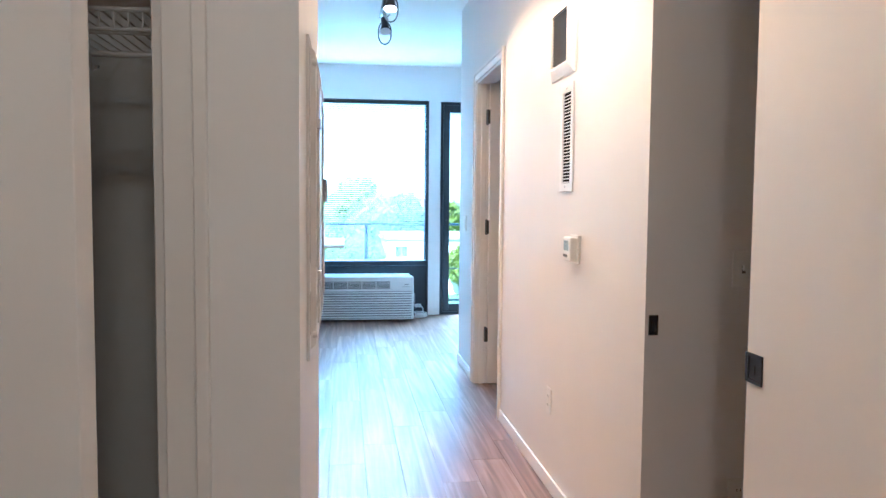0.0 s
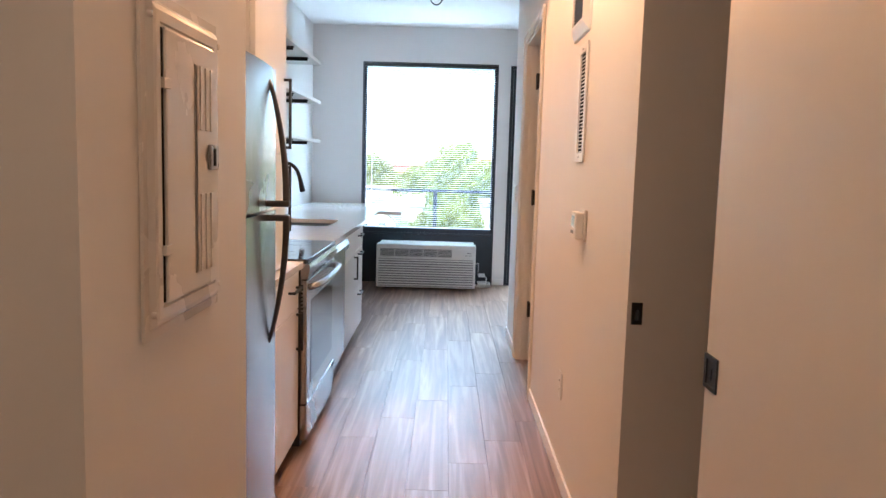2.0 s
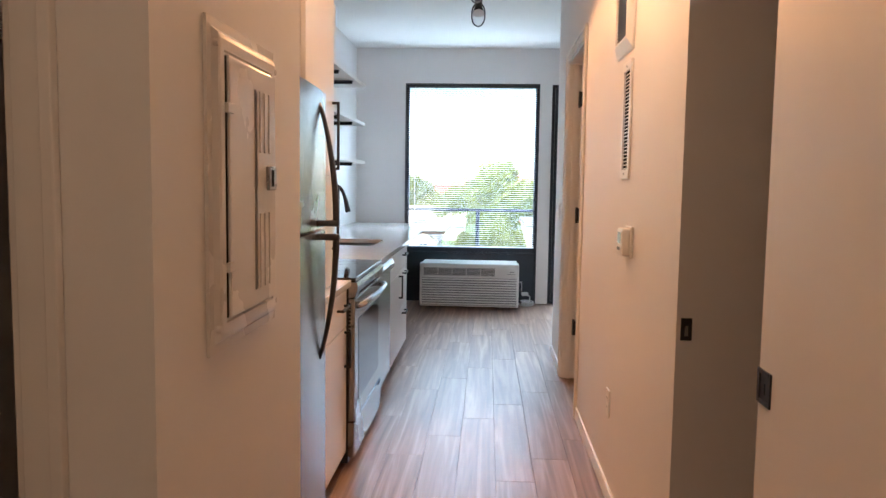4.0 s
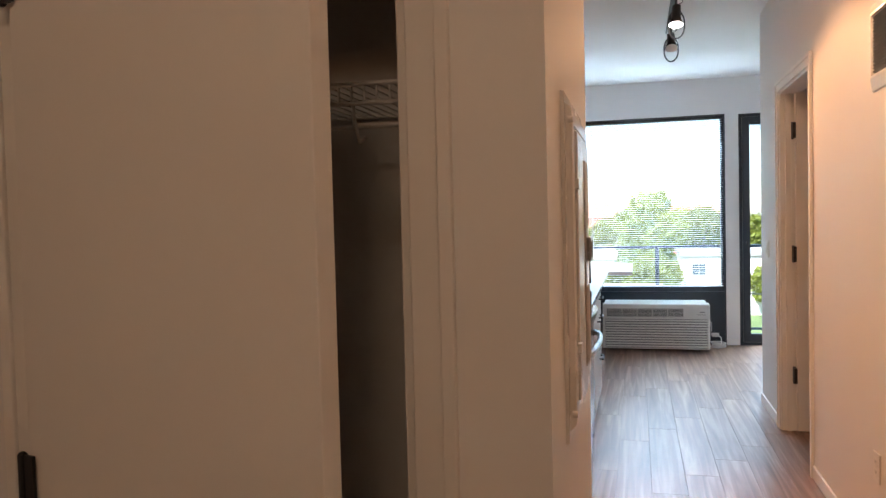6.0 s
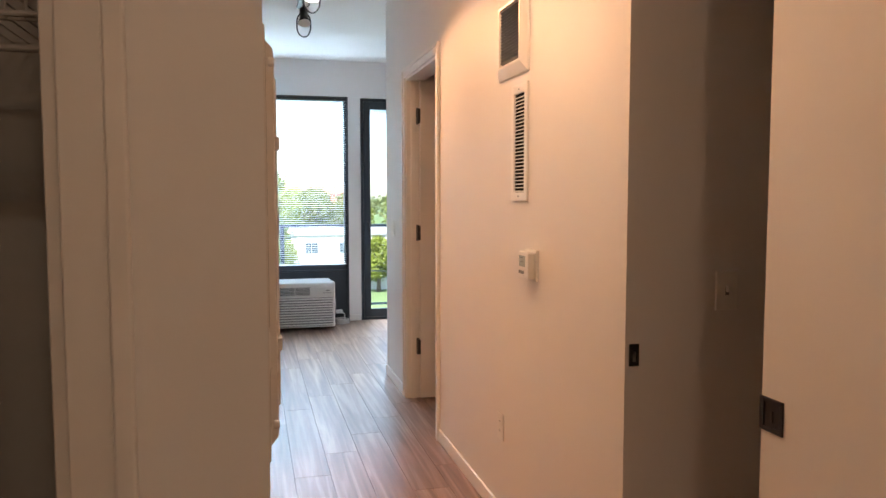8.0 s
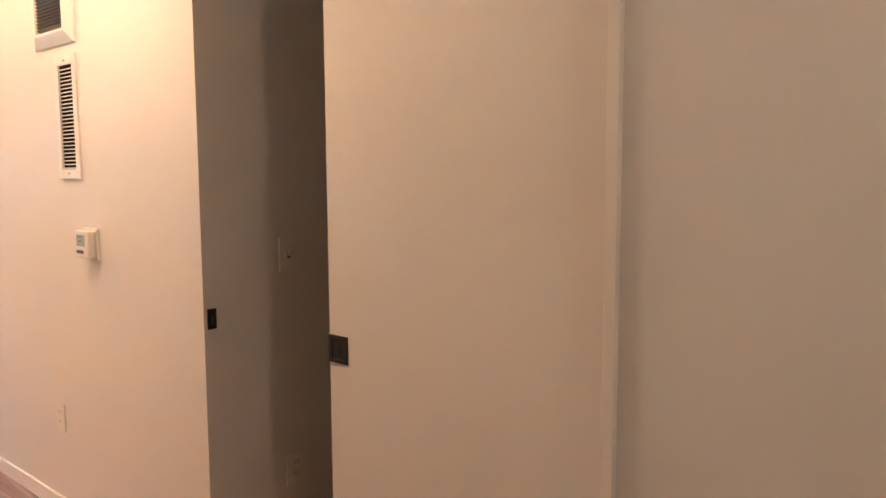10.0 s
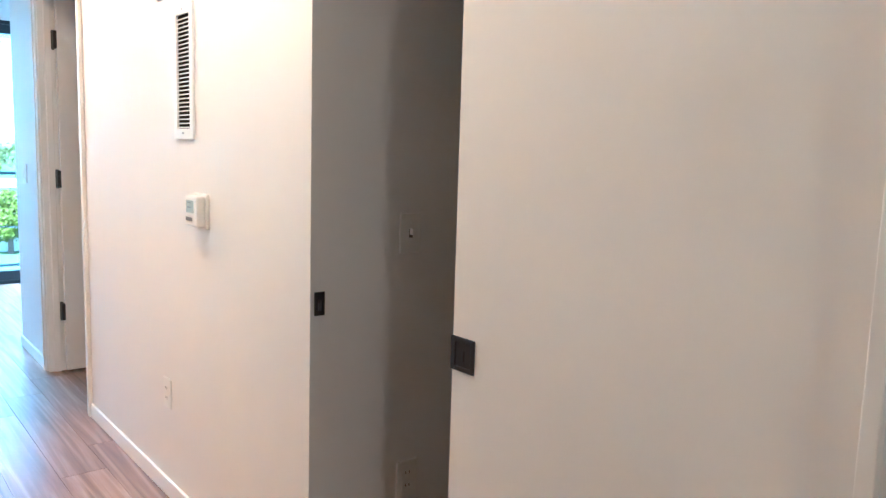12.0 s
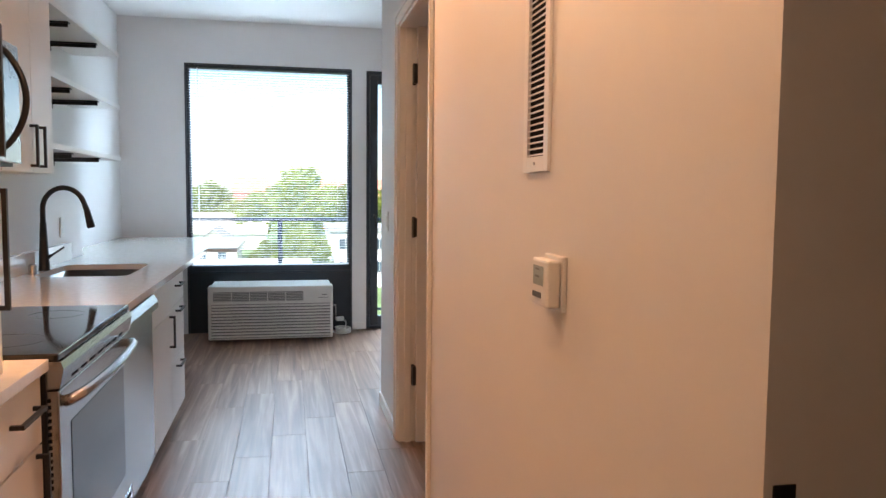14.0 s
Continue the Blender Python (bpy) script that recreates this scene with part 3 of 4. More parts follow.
def cabinet(name, y0, y1, z0, z1, back, face, fronts, label, group="", toe=False, low=0.0):
    """A flat-front cabinet. fronts: rows of kind, y0, y1, z0, z1, handle axis, handle y, handle z, handle length."""
    d = thing(name, (back + face) / 2, (y0 + y1) / 2, 0.0 if toe else z0, label, "cabinet", group)
    if low:
        part("body", boxes((back, face - 0.021, y0 + 0.018, y1 - 0.018, z0, low), (back, face - 0.021, y0, y0 + 0.018, z0, z1), (back, face - 0.021, y1 - 0.018, y1, z0, z1)), CAB, d)
    else:
        part("body", boxes((back, face - 0.021, y0, y1, z0, z1), bevel=0.0008), CAB, d)
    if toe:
        # the shade under the cabinet is put into this board's colour
        part("toe_kick", boxes((back, face - 0.075, y0, y1, 0.001, z0)), DARK, d, "recessed toe kick coloured dark as in shade")
    for kind, a0, a1, b0, b1, ax, hy, hz, hl in fronts:
        f = part(kind, boxes((face - 0.019, face, a0 + 0.0015, a1 - 0.0015, b0 + 0.0015, b1 - 0.0015), bevel=0.0012), CAB, d)
        if hl > 0.01:
            bar_handle(f, (face, hy, hz), ax, hl, 0.032)
    return d


# refrigerator
def refrigerator():
    y0, y1, zt, zs, xf = 2.07, 2.85, 1.680, 1.200, 0.005
    d = thing("refrigerator", -0.4, 2.46, 0.0, "stainless steel top-freezer refrigerator with bowed handles", "refrigerator")
    part("body", boxes((XK + 0.03, xf - 0.075, y0 + 0.005, y1 - 0.005, 0.02, zt - 0.01), bevel=0.006), ACP, d, "grey painted cabinet")
    part("base_grille", boxes((XK + 0.05, xf - 0.09, y0 + 0.01, y1 - 0.01, 0.002, 0.06)), DARK, d)

    def front(nm, z0, z1):
        bm = B()
        n = 14
        prof = [(y0 + (y1 - y0) * k / n, xf - 0.018 * (2 * k / n - 1) ** 2) for k in range(n + 1)]
        top = [[bm.verts.new((x, y, z)) for y, x in prof] for z in (z0, z1)]
        bot = [[bm.verts.new((xf - 0.07, y, z)) for y, x in prof] for z in (z0, z1)]
        for k in range(n):
            bm.faces.new((top[0][k], top[0][k + 1], top[1][k + 1], top[1][k]))
            bm.faces.new((bot[0][k], bot[1][k], bot[1][k + 1], bot[0][k + 1]))
            for j in (0, 1):
                bm.faces.new((top[j][k], bot[j][k], bot[j][k + 1], top[j][k + 1]))
        for k in (0, n):
            bm.faces.new((top[0][k], top[1][k], bot[1][k], bot[0][k]))
        return part(nm, bm, STEEL, d, "brushed steel door")
    up, lo = front("freezer_door", zs + 0.006, zt), front("fridge_door", 0.07, zs - 0.006)
    yh = 2.705

    def bow(parent, za, zb):
        pts, rad = [], []
        for k in range(19):
            t = k / 18
            pts.append((xf - 0.012 + 0.063 * math.sin(t * math.pi / 2) ** 0.8, yh + 0.012 * (1 - t), za + (zb - za) * t))
            rad.append(0.007 + 0.005 * t)
        bm = tube(B(), pts, rad, 12)
        e = pts[-1]
        box(bm, xf - 0.012, e[0] + 0.012, yh - 0.012, yh + 0.012, zb - 0.011, zb + 0.011, 0.004)
        part("handle", bm, GRIP, parent, "dark bowed steel handle", smooth=True)
    bow(up, zt - 0.045, zs + 0.024)
    bow(lo, 0.745, zs - 0.024)


refrigerator()
cabinet("overfridge_cabinet", 2.05, 2.87, 1.80, 2.45, XK, KF - 0.06, [("cabinet_door", 2.05, 2.46, 1.80, 2.45, "z", 2.43, 1.9, 0.16), ("cabinet_door", 2.46, 2.87, 1.80, 2.45, "z", 2.49, 1.9, 0.16)], "white flat-front cabinet above the refrigerator")
# hutch on the counter between refrigerator and range
cabinet("hutch_cabinet", 2.885, 3.39, CT + 0.001, 1.392, XK, KF - 0.026, [("cabinet_door", 2.885, 3.39, CT + 0.004, 1.392, "z", 3.355, 1.21, 0.275)], "white flat-front cabinet standing on the counter")
cabinet("tall_wall_cabinet", 2.885, 3.39, 1.395, 2.45, XK, KF - 0.026, [("cabinet_door", 2.885, 3.39, 1.395, 2.45, "z", 3.355, 1.563, 0.29)], "white flat-front wall cabinet with a long black handle")
cabinet("base_cabinet", 2.885, 3.558, FZ, CT - 0.031, XK, KF, [("drawer_front", 2.885, 3.558, 0.70, CT - 0.034, "y", 3.42, 0.805, 0.17), ("cabinet_door", 2.885, 3.558, FZ, 0.697, "z", 3.51, 0.60, 0.17)], "white flat-front base cabinet with a drawer", "kitchen base cabinets", True)
solid("counter_short", boxes((XK, KF + 0.02, 2.885, 3.562, CT - 0.03, CT), bevel=0.002), QUARTZ, "short white quartz counter beside the range", "counter", kind="")

R0, R1 = 3.585, 4.445


def kitchen_range():
    d = thing("kitchen_range", -0.4, (R0 + R1) / 2, 0.0, "stainless steel electric range with a black glass cooktop", "range")
    xf = KF + 0.034
    part("body", boxes((XK + 0.02, xf - 0.031, R0 + 0.002, R1 - 0.002, 0.03, CT - 0.008), bevel=0.003), BLACK, d, "black enamelled body")
    part("cooktop", boxes((XK + 0.05, xf + 0.004, R0 - 0.004, R1 + 0.004, CT - 0.012, CT + 0.008), bevel=0.004), BLKGLASS, d, "black ceramic glass cooktop")
    for x, y, r in ((-0.22, R0 + 0.2, 0.10), (-0.22, R1 - 0.2, 0.085), (-0.52, R0 + 0.2, 0.075), (-0.52, R1 - 0.2, 0.10)):
        bm = B()
        bmesh.ops.create_circle(bm, segments=40, radius=r, matrix=Matrix.Translation((x, y, CT + 0.0074)))
        c = [v for v in bm.verts]
        bm2 = tube(B(), [v.co.copy() for v in c] + [c[0].co.copy()], 0.0012, 6, False)
        bm.free()
        part("burner_ring", bm2, BURN, d, "thin grey ring")
    # control lip that slopes forward
    bm = B()
    prof = [(xf - 0.030, CT - 0.013), (xf + 0.008, CT - 0.014), (xf + 0.014, CT - 0.034), (xf + 0.004, CT - 0.085), (xf - 0.030, CT - 0.085)]
    e = [[bm.verts.new((x, y, z)) for x, z in prof] for y in (R0, R1)]
    for k in range(5):
        bm.faces.new((e[0][k], e[0][(k + 1) % 5], e[1][(k + 1) % 5], e[1][k]))
    bm.faces.new(e[0])
    bm.faces.new(e[1][::-1])
    lip = part("front_lip", bm, STEEL, d)
    for k in range(7):
        y = R0 + 0.10 + 0.095 * k
        part("vent_slot", boxes((xf + 0.003, xf + 0.0075, y, y + 0.06, CT - 0.076, CT - 0.069)), DARK, lip, "dark vent slot")
    od = part("oven_door", boxes((xf - 0.030, xf, R0 + 0.004, R1 - 0.004, 0.235, CT - 0.092), bevel=0.004), STEEL, d, "stainless oven door")
    part("window", boxes((xf - 0.002, xf + 0.0015, R0 + 0.105, R1 - 0.10, 0.315, 0.715), bevel=0.001), DARKGLASS, od, "dark oven glass")
    pts = [(xf, R0 + 0.045, 0.785)] + [(xf + 0.02 + 0.042 * math.sin(math.pi * k / 14) ** 0.6, R0 + 0.045 + (R1 - R0 - 0.09) * k / 14, 0.792 + 0.012 * math.sin(math.pi * k / 14)) for k in range(15)] + [(xf, R1 - 0.045, 0.785)]
    part("handle", tube(B(), pts, 0.0155, 12), STEEL, od, "wide bowed steel handle", smooth=True)
    part("drawer", boxes((xf - 0.045, xf, R0 + 0.004, R1 - 0.004, 0.06, 0.228), bevel=0.004), STEEL, d, "stainless storage drawer")
    part("drawer_grip", boxes((xf - 0.003, xf + 0.0012, R1 - 0.10, R1 - 0.02, 0.205, 0.222), bevel=0.001), DARK, d)
    for k in range(14):
        part("side_slot", boxes((xf - 0.028, xf - 0.020, R0 + 0.0005, R0 + 0.0035, 0.56 + 0.018 * k, 0.569 + 0.018 * k)), DARK, od)
    for y in (R0 + 0.05, R1 - 0.05):
        for x in (xf - 0.1, XK + 0.08):
            part("foot", cyl(B(), (x, y, 0.0), (x, y, 0.03), 0.015, n=10), BLACK, d)


kitchen_range()

D0, D1 = 4.465, 5.13


def dishwasher():
    d = thing("dishwasher", -0.4, (D0 + D1) / 2, 0.0, "stainless steel dishwasher under the counter", "dishwasher")
    part("tub", boxes((XK + 0.03, KF - 0.03, D0 + 0.004, D1 - 0.004, 0.05, CT - 0.035)), DARK, d, "dark tub")
    # coloured near-black for the shade below the door
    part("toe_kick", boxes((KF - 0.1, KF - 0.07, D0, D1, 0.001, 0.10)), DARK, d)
    f = part("door", boxes((KF - 0.028, KF + 0.002, D0 + 0.004, D1 - 0.004, 0.10, CT - 0.125), bevel=0.003), STEEL, d, "brushed steel door")
    bm = B()
    prof = [(KF - 0.03, CT - 0.040), (KF + 0.012, CT - 0.046), (KF + 0.030, CT - 0.075), (KF + 0.030, CT - 0.105), (KF + 0.010, CT - 0.116), (KF - 0.03, CT - 0.118)]
    e = [[bm.verts.new((x, y, z)) for x, z in prof] for y in (D0 + 0.006, D1 - 0.006)]
    n = len(prof)
    for k in range(n):
        bm.faces.new((e[0][k], e[0][(k + 1) % n], e[1][(k + 1) % n], e[1][k]))
    bm.faces.new(e[0])
    bm.faces.new(e[1][::-1])
    part("control_handle", bm, STEEL, f, "bulging steel handle rail")


dishwasher()
C0, C1, C2 = 5.14, 5.68, 6.17
cabinet("sink_base_cabinet", C0, C1, FZ, CT - 0.031, XK, KF, [("false_front", C0, C1, 0.70, CT - 0.034, "z", C1 - 0.035, 0.60, 0.001), ("cabinet_door", C0, C1, FZ, 0.697, "z", C1 - 0.05, 0.60, 0.17)], "white flat-front sink base cabinet", "kitchen base cabinets", True, low=CT - 0.24)
cabinet("drawer_cabinet", C1, C2, FZ, CT - 0.031, XK, KF, [("drawer_front", C1, C2, 0.72, CT - 0.034, "y", (C1 + C2) / 2, 0.82, 0.17), ("drawer_front", C1, C2, 0.42, 0.717, "y", (C1 + C2) / 2, 0.68, 0.17), ("drawer_front", C1, C2, FZ, 0.417, "y", (C1 + C2) / 2, 0.37, 0.17)], "white flat-front cabinet with three drawers", "kitchen base cabinets", True, low=CT - 0.24)

SX0, SX1, SY0, SY1 = -0.70, -0.245, 5.50, 6.14


def long_counter():
    c = thing("long_counter", -0.4, 6.5, CT - 0.03, "white quartz counter with a bar shelf before the window", "counter")
    # slab pieces round the sink opening and the bar that runs out before the window
    bm = boxes((XK, KF + 0.02, R1 + 0.008, SY0, CT - 0.03, CT), (XK, SX0, SY0, SY1, CT - 0.03, CT), (SX1, KF + 0.02, SY0, SY1, CT - 0.03, CT), (XK, KF + 0.02, SY1, 6.80, CT - 0.03, CT), (XL, KF + 0.02, 6.80, 7.35, CT - 0.03, CT), (XL, 0.17, 7.35, YW - 0.03, CT - 0.03, CT))
    bmesh.ops.remove_doubles(bm, verts=bm.verts, dist=0.0005)
    part("slab", bm, QUARTZ, c)
    part("backsplash", boxes((XK, XK + 0.02, R1 + 0.01, 6.48, CT, CT + 0.105), bevel=0.002), QUARTZ, c, "low white quartz backsplash")


long_counter()


def sink():
    d = thing("kitchen_sink", -0.47, 5.8, CT - 0.2, "undermounted stainless steel sink with rounded corners", "sink")
    bm = B()

    def loop(k, r, z):
        out = []
        for cx, cy, a0 in ((SX1 - k - r, SY1 - k - r, 0), (SX0 + k + r, SY1 - k - r, 90), (SX0 + k + r, SY0 + k + r, 180), (SX1 - k - r, SY0 + k + r, 270)):
            for j in range(6):
                a = radians(a0 + 18 * j)
                out.append(bm.verts.new((cx + r * math.cos(a), cy + r * math.sin(a), z)))
        return out
    rs = [loop(-0.012, 0.03, CT - 0.031), loop(0.012, 0.07, CT - 0.03), loop(0.018, 0.07, CT - 0.18), loop(0.05, 0.06, CT - 0.20)]
    for a, b in zip(rs, rs[1:]):
        for k in range(24):
            bm.faces.new((a[k], a[(k + 1) % 24], b[(k + 1) % 24], b[k]))
    bm.faces.new(rs[-1])
    part("bowl", bm, SINKM, d, smooth=True)
    part("drain", cyl(B(), (-0.47, 5.82, CT - 0.2), (-0.47, 5.82, CT - 0.195), 0.045, 0.04, 20), STEELD, d)
    # quartz corner fillets that round the cut-out
    for cx, cy, sx, sy in ((SX1, SY1, -1, -1), (SX0, SY1, 1, -1), (SX0, SY0, 1, 1), (SX1, SY0, -1, 1)):
        bm = B()
        arc = [(cx + sx * 0.08 * (1 - math.sin(radians(15 * j))), cy + sy * 0.08 * (1 - math.cos(radians(15 * j)))) for j in range(7)]
        lo = [bm.verts.new((x, y, CT - 0.029)) for x, y in [(cx, cy)] + arc]
        hi = [bm.verts.new((x, y, CT - 0.0005)) for x, y in [(cx, cy)] + arc]
        n = len(lo)
        bm.faces.new(lo)
        bm.faces.new(hi[::-1])
        for k in range(n):
            bm.faces.new((lo[k], lo[(k + 1) % n], hi[(k + 1) % n], hi[k]))
        part("corner_fillet", bm, QUARTZ, d, "white quartz rounded corner")


sink()


def faucet():
    x, y = -0.725, 5.83
    d = thing("faucet", x, y, CT, "tall matt black gooseneck kitchen faucet", "faucet")
    part("stem", tube(B(), [(x, y, CT), (x, y, CT + 0.01), (x, y, CT + 0.12), (x, y, CT + 0.26)], [0.029, 0.028, 0.022, 0.0155], 18), BLACK, d, smooth=True)
    pts = [(x, y, CT + 0.255)] + [(x + 0.105 - 0.105 * math.cos(radians(a)), y, CT + 0.325 + 0.115 * math.sin(radians(a))) for a in range(0, 166, 11)]
    nk = part("neck", tube(B(), pts, 0.0135, 14), BLACK, d, smooth=True)
    e = Vector(pts[-1])
    part("spray_head", tube(B(), [e, e + Vector((0.012, 0, -0.035)), e + Vector((0.03, 0, -0.12)), e + Vector((0.032, 0, -0.128))], [0.0135, 0.0155, 0.021, 0.017], 14), BLACK, nk, smooth=True)
    part("lever", tube(B(), [(x + 0.02, y, CT + 0.07), (x + 0.045, y - 0.005, CT + 0.085), (x + 0.105, y - 0.02, CT + 0.125)], [0.012, 0.006, 0.005], 10), BLACK, d, smooth=True)


faucet()
_ag = thing("air_gap_cap", -0.725, 5.64, CT, "small brushed steel dishwasher air gap cap", "sink fitting")
part("cap", cyl(cyl(B(), (-0.725, 5.64, CT), (-0.725, 5.64, CT + 0.045), 0.02), (-0.725, 5.64, CT + 0.045), (-0.725, 5.64, CT + 0.052), 0.02, 0.014), STEEL, _ag, smooth=False)

# wall units over the range and the dishwasher
UF = -0.46


def microwave():
    y0, y1, z0, z1, xf = R0 + 0.02, R1 + 0.03, 1.425, 1.85, -0.385
    d = thing("microwave", -0.6, (y0 + y1) / 2, z0, "stainless steel over-the-range microwave with a bowed handle", "microwave")
    part("body", boxes((XK, xf - 0.03, y0, y1, z0, z1), bevel=0.003), BLACK, d, "dark body")
    f = part("door", boxes((xf - 0.028, xf, y0, y1 - 0.16, z0 + 0.012, z1), bevel=0.005), STEEL, d)
    part("window", boxes((xf - 0.001, xf + 0.0015, y0 + 0.06, y1 - 0.24, z0 + 0.08, z1 - 0.06), bevel=0.001), DARKGLASS, f, "dark glass")
    part("control_panel", boxes((xf - 0.028, xf - 0.002, y1 - 0.157, y1, z0 + 0.012, z1), bevel=0.004), STEEL, d)
    pts = [(xf - 0.002 + 0.085 * math.sin(math.pi * k / 16) ** 0.7, y1 - 0.20, z0 + 0.05 + (z1 - z0 - 0.08) * k / 16) for k in range(17)]
    part("handle", tube(B(), pts, 0.011, 10), BLACK, f, "dark bowed handle", smooth=True)


microwave()
cabinet("microwave_cabinet", R0, R1 + 0.05, 1.855, 2.45, XK, UF, [("cabinet_door", R0, (R0 + R1) / 2, 1.855, 2.45, "z", (R0 + R1) / 2 - 0.03, 1.95, 0.14), ("cabinet_door", (R0 + R1) / 2, R1 + 0.05, 1.855, 2.45, "z", (R0 + R1) / 2 + 0.03, 1.95, 0.14)], "white flat-front wall cabinet above the microwave", "kitchen wall cabinets")
U0, U1 = R1 + 0.055, 5.11
UM = 4.84
cabinet("wall_cabinet", U0, U1, 1.412, 2.45, XK, UF, [("cabinet_door", U0, UM, 1.412, 2.45, "z", UM - 0.028, 1.52, 0.17), ("cabinet_door", UM, U1, 1.412, 2.45, "z", UM + 0.07, 1.52, 0.17)], "white flat-front wall cabinet with two doors", "kitchen wall cabinets")


def open_shelf(z):
    d = thing("open_shelf", XK, 5.97, z, "white floating shelf on black steel brackets", "shelf", "open kitchen shelves")
    part("board", boxes((XK + 0.0005, -0.50, U1 + 0.002, 6.67, z - 0.026, z), bevel=0.0015), CAB, d)
    for y in (5.66, 6.22):
        part("bracket", boxes((XK + 0.0005, -0.525, y - 0.02, y + 0.02, z - 0.034, z - 0.0265), (XK + 0.0005, XK + 0.006, y - 0.02, y + 0.02, z - 0.075, z - 0.034), (XK + 0.0005, -0.53, y - 0.003, y + 0.003, z - 0.052, z - 0.034), bevel=0.001), BLACK, d, "black steel bracket")


for z_ in (1.558, 1.885, 2.213):
    open_shelf(z_)

# ---- window, balcony door ----


def window():
    w = thing("window_1", 0.39, YW, 0.0, "large dark-framed window over a dark spandrel panel", "window", kind="structure")
    f = 0.045
    ya, yb = YW + 0.03, YW + 0.11
    zs = 0.585
    part("window_frame", boxes((WX0, WX0 + f, ya, yb, zs, WZ1), (WX1 - f, WX1, ya, yb, zs, WZ1), (WX0 + f, WX1 - f, ya, yb, WZ1 - f, WZ1), (WX0 + f, WX1 - f, ya, yb, zs, zs + 0.055), bevel=0.003), DARKFRAME, w, "dark aluminium frame")
    part("reveal_lining", boxes((WX0 + 0.0005, WX0 + 0.012, YW + 0.001, ya, 0.001, WZ1 - 0.0005), (WX1 - 0.012, WX1 - 0.0005, YW + 0.001, ya, 0.001, WZ1 - 0.0005), (WX0 + 0.012, WX1 - 0.012, YW + 0.001, ya, WZ1 - 0.012, WZ1 - 0.0005)), DARKFRAME, w)
    p = part("pane", boxes((WX0 + f, WX1 - f, ya + 0.04, ya + 0.046, zs + 0.055, WZ1 - f)), GLASS, w, "clear glass")
    p.visible_shadow = False
    part("spandrel_panel", boxes((WX0, WX1, ya + 0.002, yb, 0.001, zs - 0.001), bevel=0.002), DARKFRAME, w, "dark painted panel")
    part("panel_joint", boxes((WX0 + 0.02, WX1 - 0.02, ya - 0.003, ya + 0.004, zs - 0.028, zs - 0.02)), BLACK, w)


window()


def slat_mesh(width):
    bm = B()
    n = 4
    rows = [[bm.verts.new((x, -0.008 + 0.016 * k / n, 0.0018 * (1 - (2 * k / n - 1) ** 2))) for k in range(n + 1)] for x in (-width / 2, width / 2)]
    low = [[bm.verts.new(v.co + Vector((0, 0, -0.0006))) for v in r] for r in rows]
    for k in range(n):
        bm.faces.new((rows[0][k], rows[1][k], rows[1][k + 1], rows[0][k + 1]))
        bm.faces.new((low[0][k], low[0][k + 1], low[1][k + 1], low[1][k]))
    bm.transform(Matrix.Rotation(radians(SLAT_TILT), 4, "X"))
    return mesh_of("slat", bm, SLAT)


SLAT_TILT = 2.0


def blind():
    yb = YW + 0.012
    d = thing("window_blind", 0.387, yb, WZ1 - 0.02, "white horizontal mini blind lowered with open slats", "blind")
    part("head_rail", boxes((WX0 + 0.016, WX1 - 0.016, yb - 0.014, yb + 0.014, WZ1 - 0.042, WZ1 - 0.014), bevel=0.002), DARKFRAME, d, "dark head rail")
    me = slat_mesh(WX1 - WX0 - 0.06)
    z, k = WZ1 - 0.055, 0
    while z > 0.665:
        o = new("slat", me)
        o.parent = d
        o.location = (0, 0.0, z - (WZ1 - 0.02))
        z -= 0.0235
        k += 1
    part("bottom_rail", boxes((WX0 + 0.03, WX1 - 0.03, yb - 0.012, yb + 0.012, 0.645, 0.657), bevel=0.002), SLAT, d)
    for x in (WX0 + 0.12, 0.387, WX1 - 0.14):
        part("ladder_cord", cyl(B(), (x, yb - 0.0135, 0.65), (x, yb - 0.0135, WZ1 - 0.03), 0.0007, n=5), CORD, d)
    part("tilt_wand", cyl(B(), (WX0 + 0.115, yb - 0.02, 0.72), (WX0 + 0.115, yb - 0.02, WZ1 - 0.04), 0.0025, n=8), ACP, d, "thin clear wand")
    part("lift_cord", tube(B(), [(WX1 - 0.075, yb - 0.018, WZ1 - 0.04), (WX1 - 0.073, yb - 0.018, 2.0), (WX1 - 0.078, yb - 0.02, 1.78)], 0.0012, 6), CORD, d)
    part("tassel", tube(B(), [(WX1 - 0.078, yb - 0.02, 1.785), (WX1 - 0.078, yb - 0.02, 1.75)], [0.003, 0.006], 8), ACP, d)


blind()


